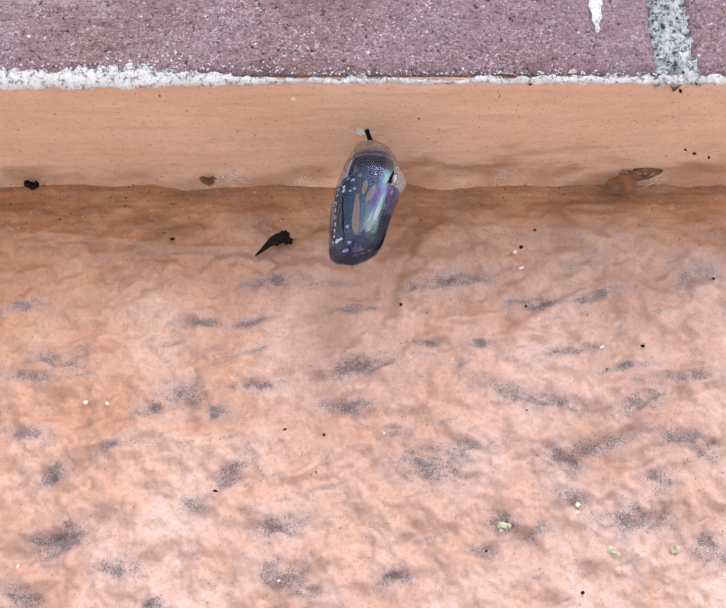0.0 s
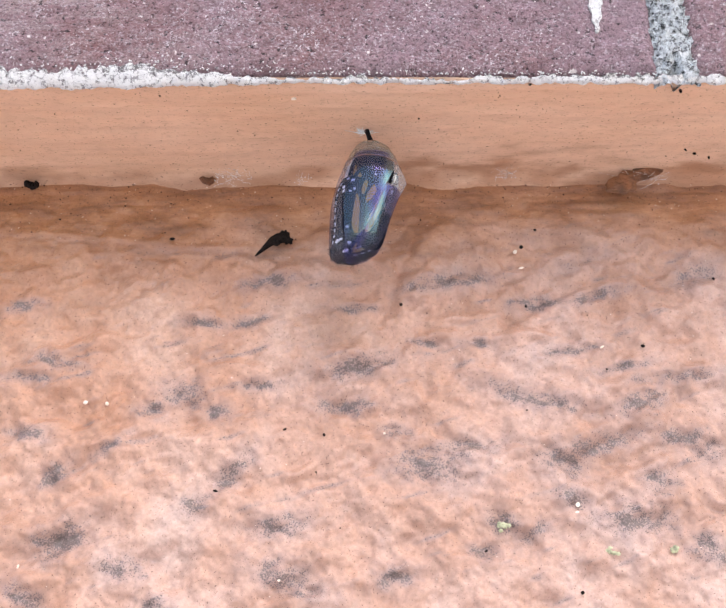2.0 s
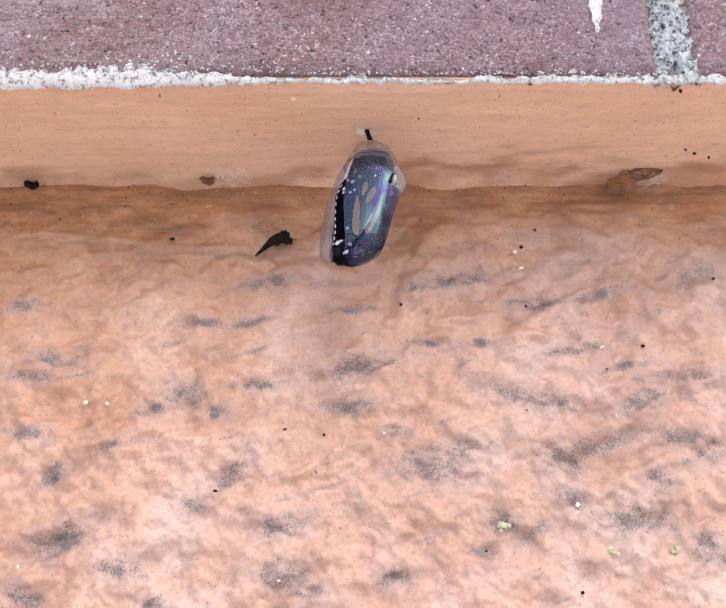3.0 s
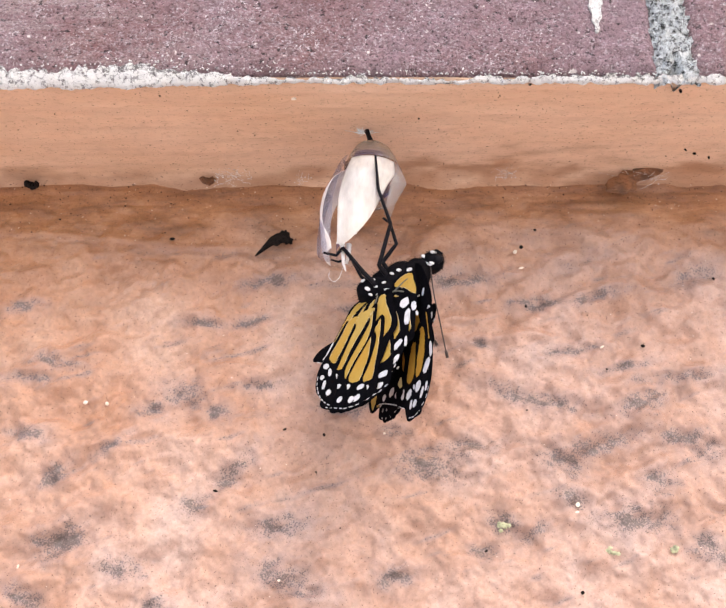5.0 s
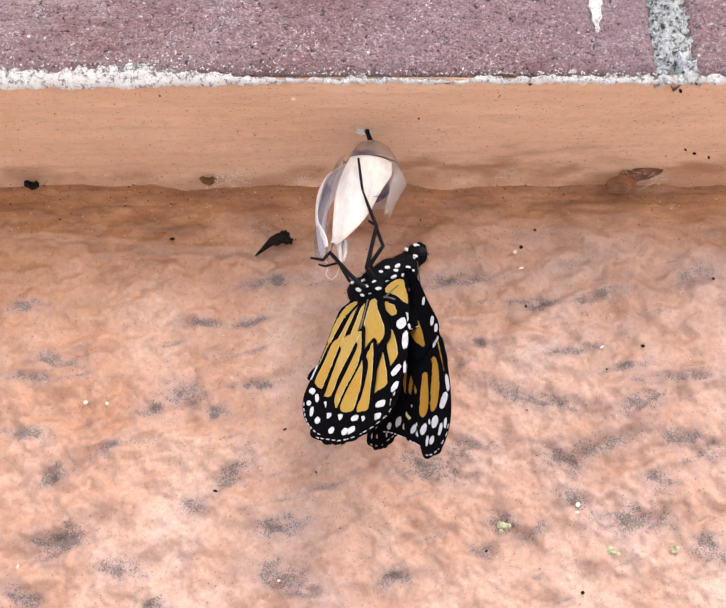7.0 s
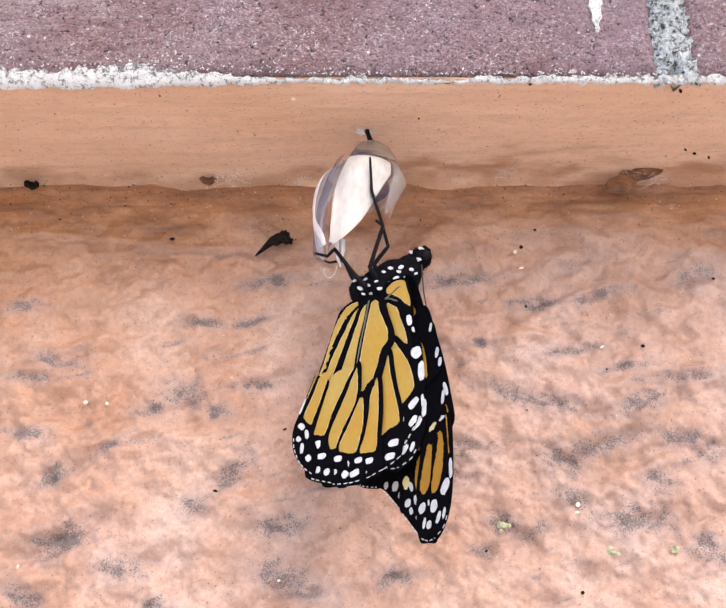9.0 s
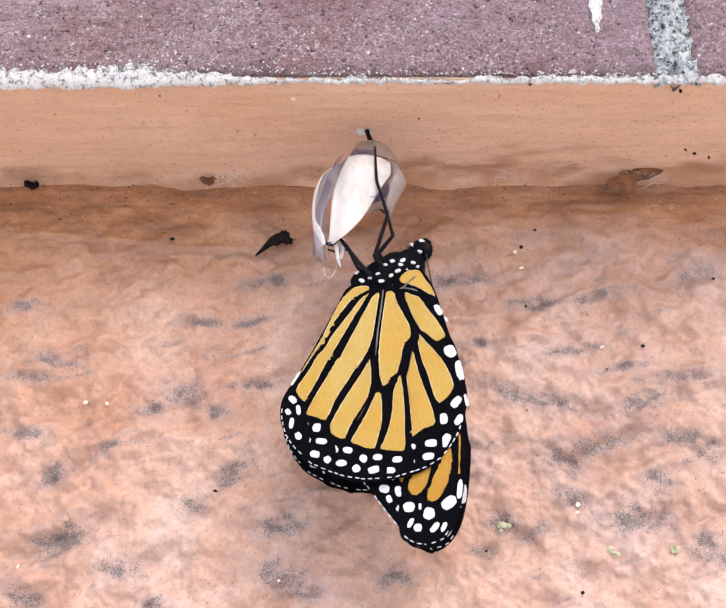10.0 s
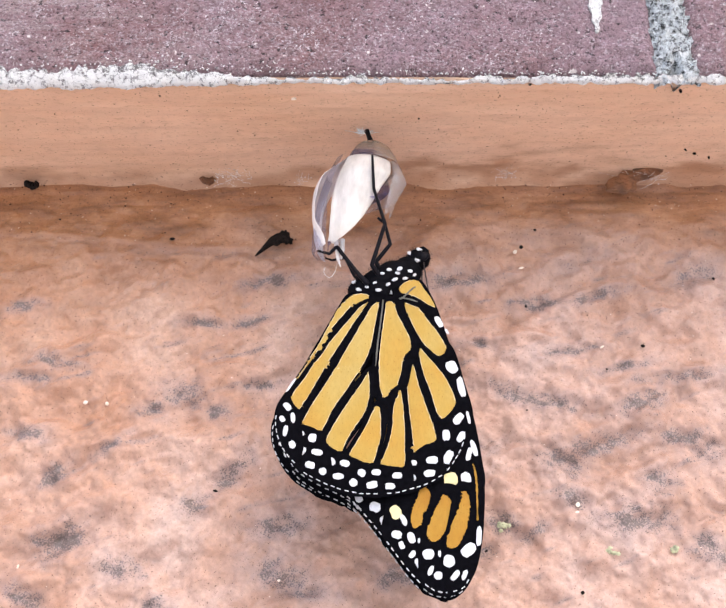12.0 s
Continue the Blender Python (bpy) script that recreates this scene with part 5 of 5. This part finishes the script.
# ---------------------------------------------------------------- movement
# seconds, root (mm), turn in the wall's plane, yaw; hindwing reach, its two edge angles; forewing reach, near and far swing; how far the wings are turned from the wall's plane and tilted out below
STATES = [
    (0.0, (-3.96, -16.95), 129, 0, 0.75, -20, 8, 0.55, 0, 0, 0, 0),
    (2.5, (-3.96, -16.95), 129, 0, 0.75, -20, 8, 0.55, 0, 0, 0, 0),
    (3.2, (-3.96, -17.9), 128, 0, 0.75, -20, 8, 0.55, 0, 0, 0, 0),
    (3.4, (-3.9, -19.5), 120, 0, 0.75, -20, 8, 0.55, 0, 0, 10, 5),
    (3.6, (-3.5, -22.5), 104, 0, 0.75, -20, 8, 0.55, 0, 0, 20, 10),
    (3.8, (-2.6, -26.5), 80, 0, 0.75, -20, 8, 0.55, 0, 0, 30, 15),
    (4.0, (-1.0, -30.5), 54, 0, 0.75, -24, 8, 0.55, 0, 0, 40, 20),
    (4.2, (1.0, -33.8), 28, 0, 0.76, -28, 9, 0.57, 0, 0, 45, 23),
    (4.4, (3.0, -35.5), 10, 0, 0.77, -34, 10, 0.60, 2, -1, 48, 24),
    (4.8, (4.5, -36.6), -2, 0, 0.7, -43, 19, 0.57, -7, 0, 39, 25),
    (5.5, (4.8, -36.6), -2, 0, 0.735, -43, 19, 0.60, -7, 0, 39, 25),
    (6.1, (4.7, -36.6), -2, 0, 0.75, -41, 17, 0.62, -5, 6, 38, 23),
    (6.2, (4.7, -36.2), 0, -20, 0.75, -41, 18, 0.63, -5, 7, 41, 22),
    (6.3, (3.4, -37.1), -5, 0, 0.76, -39, 19, 0.65, -5, 7, 37, 21),
    (6.5, (3.2, -37.3), -7, 0, 0.76, -37, 18, 0.66, -5, 7, 37, 20),
    (6.6, (3.8, -36.2), -4, -18, 0.77, -38, 19, 0.67, -5, 7, 41, 20),
    (6.7, (2.8, -37.1), -5, 0, 0.78, -37, 20, 0.68, -5, 7, 36, 19),
    (7.1, (2.7, -37.1), -4, 0, 0.81, -38, 22, 0.70, -4, 7, 35, 18),
    (7.2, (3.5, -36.2), 0, -20, 0.81, -38, 23, 0.70, -4, 7, 39, 18),
    (7.4, (2.7, -37.1), -4, 0, 0.84, -36, 25, 0.73, -4, 7, 34, 17),
    (9.0, (2.8, -37.1), 0, 0, 0.985, -33.5, 25, 0.86, 1, 3, 35, 10),
    (9.5, (3.0, -37.1), 0, 0, 0.99, -36, 30.5, 0.89, 0, 1.5, 28, 6),
    (10.0, (3.7, -34.8), 0, 0, 0.99, -40, 36, 0.90, -2, -2, 8, 2),
    (10.5, (3.3, -35.4), 0, 0, 0.99, -40, 37, 0.94, -4, -4, 2, 0),
    (10.9, (3.3, -35.4), 0, 0, 0.99, -41, 37, 0.95, -2, -2, 0, 0),
    (11.0, (-1.0, -35.1), 3, -56, 0.97, -41, 37, 0.96, -3, -6, 4, 0),
    (11.1, (3.3, -36.2), 0, 0, 0.99, -41, 37, 0.97, 0, 0, 2, 0),
    (11.4, (3.7, -37.1), 0, 0, 1.0, -41.7, 37, 1.0, 0, 0, 0, 0),
    (11.5, (4.3, -36.6), 0, 0, 0.87, -45, 41, 0.99, 0, 0, 0, 0),
    (11.6, (3.7, -37.1), 0, 0, 1.0, -41.7, 37, 1.0, 0, 0, 0, 0),
    (12.0, (3.2, -36.6), 0, 0, 1.0, -41.7, 37, 1.0, 0, 0, 0, 0),
]
FULL_LEFT, FULL_RIGHT = -41.7, 37.0
OUT_BY = {"base": 0.0, "costal": 0.35, "mid": 0.5, "subtip": 0.72, "tip": 1.0, "middle_tip": 1.0, "trailing": 0.98, "hem": 1.0, "heel": 0.95}


def root_pose(s):
    back = BODY_BACK * min(1.0, max(0.0, (s[0] - 3.2) / 1.2))
    return pose(s[1][0] * MM, (DEPTH + back) * MM, s[1][1] * MM, 0, s[2], s[3])


def spread_pose(kind, key, sign, centre, reach, s):
    """Where a wing panel lies on the body once the wing is out."""
    sh, left, right, sf, swing_near, swing_far, turned, tilted = s[4:]
    soft = min(1.0, max(0.0, (turned - 22) / 12))
    sf *= 1 - 0.2 * soft if sign < 0 else 1 + 0.13 * soft
    if sign > 0:
        sh *= 1 - 0.06 * soft
    ang = math.degrees(math.atan2(centre.x, -centre.y))
    if kind == "hindwing_panel":
        goal = left + (ang - FULL_LEFT) * (right - left) / (FULL_RIGHT - FULL_LEFT) - (3 if sign > 0 else 0)
        slide = (1 - sh) * reach if key.startswith("outer") else 0.0
    else:
        close = min(1.0, 0.35 + (1.3 if sign < 0 else 5.0) * max(0.0, sf - 0.4)) if key in ("base", "costal", "subtip") else 1.0
        goal = ang * close + (swing_near if sign < 0 else swing_far)
        slide = (1 - sf) * 57.5 * OUT_BY[key]
    if sign > 0 and key in ("tip", "middle_tip", "trailing", "hem", "heel"):
        goal += (1 - sf) * 7
    if key in ("trailing", "hem"):
        goal += (1 - sf) * 14
    if key == "heel":
        goal += (1 - sf) * 85
    goal += s[2] if s[0] >= 4.8 else 0.0
    line = goal if key not in ("tip", "middle_tip", "trailing", "hem") else goal - ang + 18.0
    way = Vector((math.sin(radians(line)), 0, -math.cos(radians(line))))
    at = -way * slide * MM
    if sign > 0:
        at.z += 0.12 * tilted * MM
    layer = LAYER[key] if sign < 0 or kind == "hindwing_panel" else 0.14 * FAR_ORDER.index(key) - 1.0
    depth = sign * (NEAR_SIDE + layer) * MM
    hinge = pose(0, 0, 0, -tilted, 0, 0) @ pose(0, 0, 0, 0, 0, -turned - (24 * soft if sign > 0 else 0))
    return hinge @ pose(at.x, depth, at.z, 0, ang - goal, 0)


def room_at(z, depth):
    """Middle and half width of the hollow of the skin at a height and depth (mm)."""
    zs = [-r[0] for r in SKIN]
    mid = np.interp(-z, zs, [r[1] for r in SKIN])
    half = np.interp(-z, zs, [r[2] for r in SKIN], left=0.0, right=0.0) * 0.94
    return mid, half * np.sqrt(np.clip(1 - (depth / np.maximum(half * 0.96, 0.01)) ** 2, 0, 1))


def packed_pose(outline, depth, own=0.0, goal=(0.0, -16.5), apex_up=False, inner=()):
    """Where a piece lies, in the body's space, while all is folded up inside the skin: the snuggest of many placings."""
    pts = np.array([tuple(p) for p in outline], dtype=float)
    _, _, axes = np.linalg.svd(pts - pts.mean(0), full_matrices=False)
    ang = math.degrees(math.atan2(axes[0][0], -axes[0][1]))
    both = np.array([tuple(p) for p in list(outline) + list(inner)], dtype=float)
    box = np.array([((both - pts.mean(0)) @ a) for a in axes])
    mid = pts.mean(0) + sum(a * (b.max() + b.min()) / 2 for a, b in zip(axes, box))
    ring = np.array([tuple(p) for p in curve_loop(outline, 3, closed=len(outline) > 5)] + [tuple(p) for p in inner], dtype=float)
    apex = pts[pts[:, 1].argmin()] - mid
    best = None
    for flip in (0, 180):
        for tilt in range(-12, 30, 6):
            t = radians(ang + flip + tilt)
            q = ring - mid
            x0, z0 = q[:, 0] * math.cos(t) + q[:, 1] * math.sin(t), -q[:, 0] * math.sin(t) + q[:, 1] * math.cos(t)
            if apex_up and -apex[0] * math.sin(t) + apex[1] * math.cos(t) < 0:
                continue
            for dz in np.arange(-25.5, -8, 0.75):
                for dx in np.arange(-2.5, 3.0, 0.5):
                    m, half = room_at(z0 + dz, depth)
                    over = (np.maximum(np.abs(x0 + dx - m) - half, 0) ** 2).sum() + 0.02 * (abs(dx - goal[0]) + abs(dz - goal[1])) + 0.003 * abs(tilt - 6)
                    if best is None or over < best[0]:
                        best = (over, ang + flip + tilt, dx, dz)
    _, turn, dx, dz = best
    m = pose(dx * MM, (DEPTH + depth - own) * MM, dz * MM, 0, turn, 0) @ Matrix.Translation((-mid[0] * MM, 0, -mid[1] * MM))
    return root_pose(STATES[0]).inverted() @ m


def unfold(folded, out, k, mid):
    """Between folded and spread: the piece's middle goes straight while it turns."""
    m = Vector((mid[0] * MM, mid[2] * MM, mid[1] * MM))
    turn = folded.to_quaternion().slerp(out.to_quaternion(), k)
    at = (folded @ m).lerp(out @ m, k)
    return Matrix.LocRotScale(at - turn @ m, turn, None)


PACK = ["tip", "middle_tip", "heel", "outer_inner", "outer_low", "outer_foot", "outer_mid", "outer_side", "outer_anal", "outer_costal", "inner_disc", "subtip", "shoulder", "costal", "base", "inner_anal", "trailing", "hem", "mid"]
SNUG = {"tip": (-0.5, -15.5), "middle_tip": (0.5, -15.0)}
# pieces that lie against the front of the case: own middle, then place and turn there
FRONT = {("mid", -1): ((5.0, -27.0), (0.34, -21.2, -17.85), 180), ("heel", -1): ((-9.1, -32.8), (-3.3, -19.0, -19.5), 64), ("heel", 1): ((-9.1, -32.8), (0.6, -19.3, -20.0), 54), ("mid", 1): ((5.0, -27.0), (0.4, -19.7, -17.6), 178)}
OPENING = {0.0: 0.0, 2.5: 0.0, 3.2: 0.0, 3.4: 0.0, 3.6: 0.05, 3.8: 0.2, 4.0: 0.45, 4.2: 0.75, 4.4: 0.95}


def motions():
    walk(butterfly, [(s[0], root_pose(s)) for s in STATES])
    for p, kind, key, sign, centre, reach, outline, inner in PANELS:
        k = PACK.index(key)
        if (key, sign) in FRONT:
            own, to, turn = FRONT[key, sign]
            folded = root_pose(STATES[0]).inverted() @ pose(to[0] * MM, to[1] * MM, to[2] * MM, 0, turn, 0) @ Matrix.Translation((-own[0] * MM, 0, -own[1] * MM))
        else:
            folded = packed_pose(outline, 3.2 + 0.25 * sign - 0.1 * k if k < 3 else 0.7 + 0.07 * k + 0.4 * sign, 0.0, SNUG.get(key, (0.0, -16.5)), key in ("tip", "middle_tip"), inner)
        walk(p, [(s[0], unfold(folded, spread_pose(kind, key, sign, centre, reach, s), OPENING.get(s[0], 1.0), (centre.x, centre.y, 0))) for s in STATES])
    for ob, line, own in LOOSE:
        folded = packed_pose(line, 0.3, own, (1.5, -10.0) if len(line) == 8 else (0.0, -16.5))
        mid = np.mean([tuple(q) for q in line], axis=0)
        rows = [t for t in OPENING if t > 3] + [4.8, 12.0]
        path = [(t, unfold(folded, Matrix.Identity(4), OPENING.get(t, 1.0), (mid[0], mid[1], own))) for t in [0.0] + rows]
        if ob.name.startswith("antenna"):
            path = path[:-2]
            base = Vector((line[0][0] * MM, own * MM, line[0][1] * MM))
            path += [(t, Matrix.Translation(base) @ pose(0, 0, 0, 0, a, 0) @ Matrix.Translation(-base)) for t, a in
                     ((4.8, 9), (6.1, 10), (9.5, 7), (10.0, 3), (10.9, 2), (11.0, -42), (11.1, 2), (12.0, 4))]
        walk(ob, path)
    walk(HEAD, [(t, pose(x * MM, 0, z * MM)) for t, x, z in ((0.0, 0.45, -1.75), (3.4, 0.45, -1.75), (3.8, 0, 0), (4.8, 1.1, 0.3), (5.5, 1.1, 0.3), (6.3, 0.7, 2.0), (9.0, 0.4, 1.9), (9.5, 0.0, 2.1), (10.0, -0.3, 1.2), (12.0, -0.3, 1.2))])
    walk(CHEST, [(t, pose(z * 0.8 * MM, (3.2 if t < 3.5 else 0) * MM, z * MM, 0, a, 0)) for t, z, a in ((0.0, 0, 0), (3.4, 0, 0), (4.0, 0, 0), (5.5, 0, 0), (6.3, 0.8, -5), (9.5, 0.8, -5), (10.0, 0, -4), (12.0, 0, -5))])

    def skin(name, *rows):
        ob, at = SKIN_PIECES[name]
        walk(ob, [(t, pose(at.x + dx * MM, at.y + dy * MM, at.z + dz * MM, rx, ry, rz)) for t, dx, dy, dz, rx, ry, rz in rows])

    # the skin splits down the seam, lets the butterfly out and dries
    still = ((0.0, 0, 0, 0, 0, 0, 0), (2.6, 0, 0, 0, 0, 0, 0))
    skin("side_flap", *still, (2.8, -0.2, 0, 0, 0, 3, 0), (3.2, -0.2, 0, 0, 0, 6, 0), (4.0, -0.6, 0, 0.2, 0, 7, 0), (4.8, -1.0, 0, 0.4, 0, 4, 0), (7.0, -1.6, 0, 0.5, 0, 4, 0), (12.0, -2.0, 0, 0.6, 0, 4, 0))
    skin("flap_lining", (0.0, 5.6, 4, 6.0, 0, 0, 0), (3.2, 5.6, 4, 6.0, 0, 0, 0), (4.0, 3.0, 1, -0.4, 0, 4, 0), (4.8, 2.0, 0, -1.0, 0, 3, 0), (7.0, 0.8, 0, -0.4, 0, 1, 0), (12.0, 0, 0, 0, 0, 0, 0))
    skin("front_skin", *still, (3.2, 0.1, 0, 0, 0, 0, 0), (4.0, -0.1, 0, 0, 0, 4, 0), (4.8, -0.1, 0, 0, 0, 4, 0), (7.0, -0.4, 0, 0, 0, 6, 0), (12.0, -0.7, 0, 0.2, 0, 7, 0))
    skin("lining", (0.0, 0.3, 5.5, 2.2, 0, 0, 0), (3.2, 0.3, 5.5, 2.2, 0, 0, 0), (4.2, -0.1, 0, 0, 0, 4, 0), (4.8, -0.1, 0, 0, 0, 4, 0), (7.0, -0.4, 0, 0, 0, 6, 0), (12.0, -0.7, 0, 0.2, 0, 7, 0))
    skin("cheek_skin", *still, (3.2, 0.2, 0, 0, 0, -3, 0), (3.8, -0.5, 1.5, 0, 0, 0, 25), (4.3, -2.8, 5.0, 2.5, 0, 3, 70), (4.8, -4.0, 6.4, 10.5, 0, 4, 100),
         (12.0, -4.2, 6.4, 10.5, 0, 4, 100))


motions()
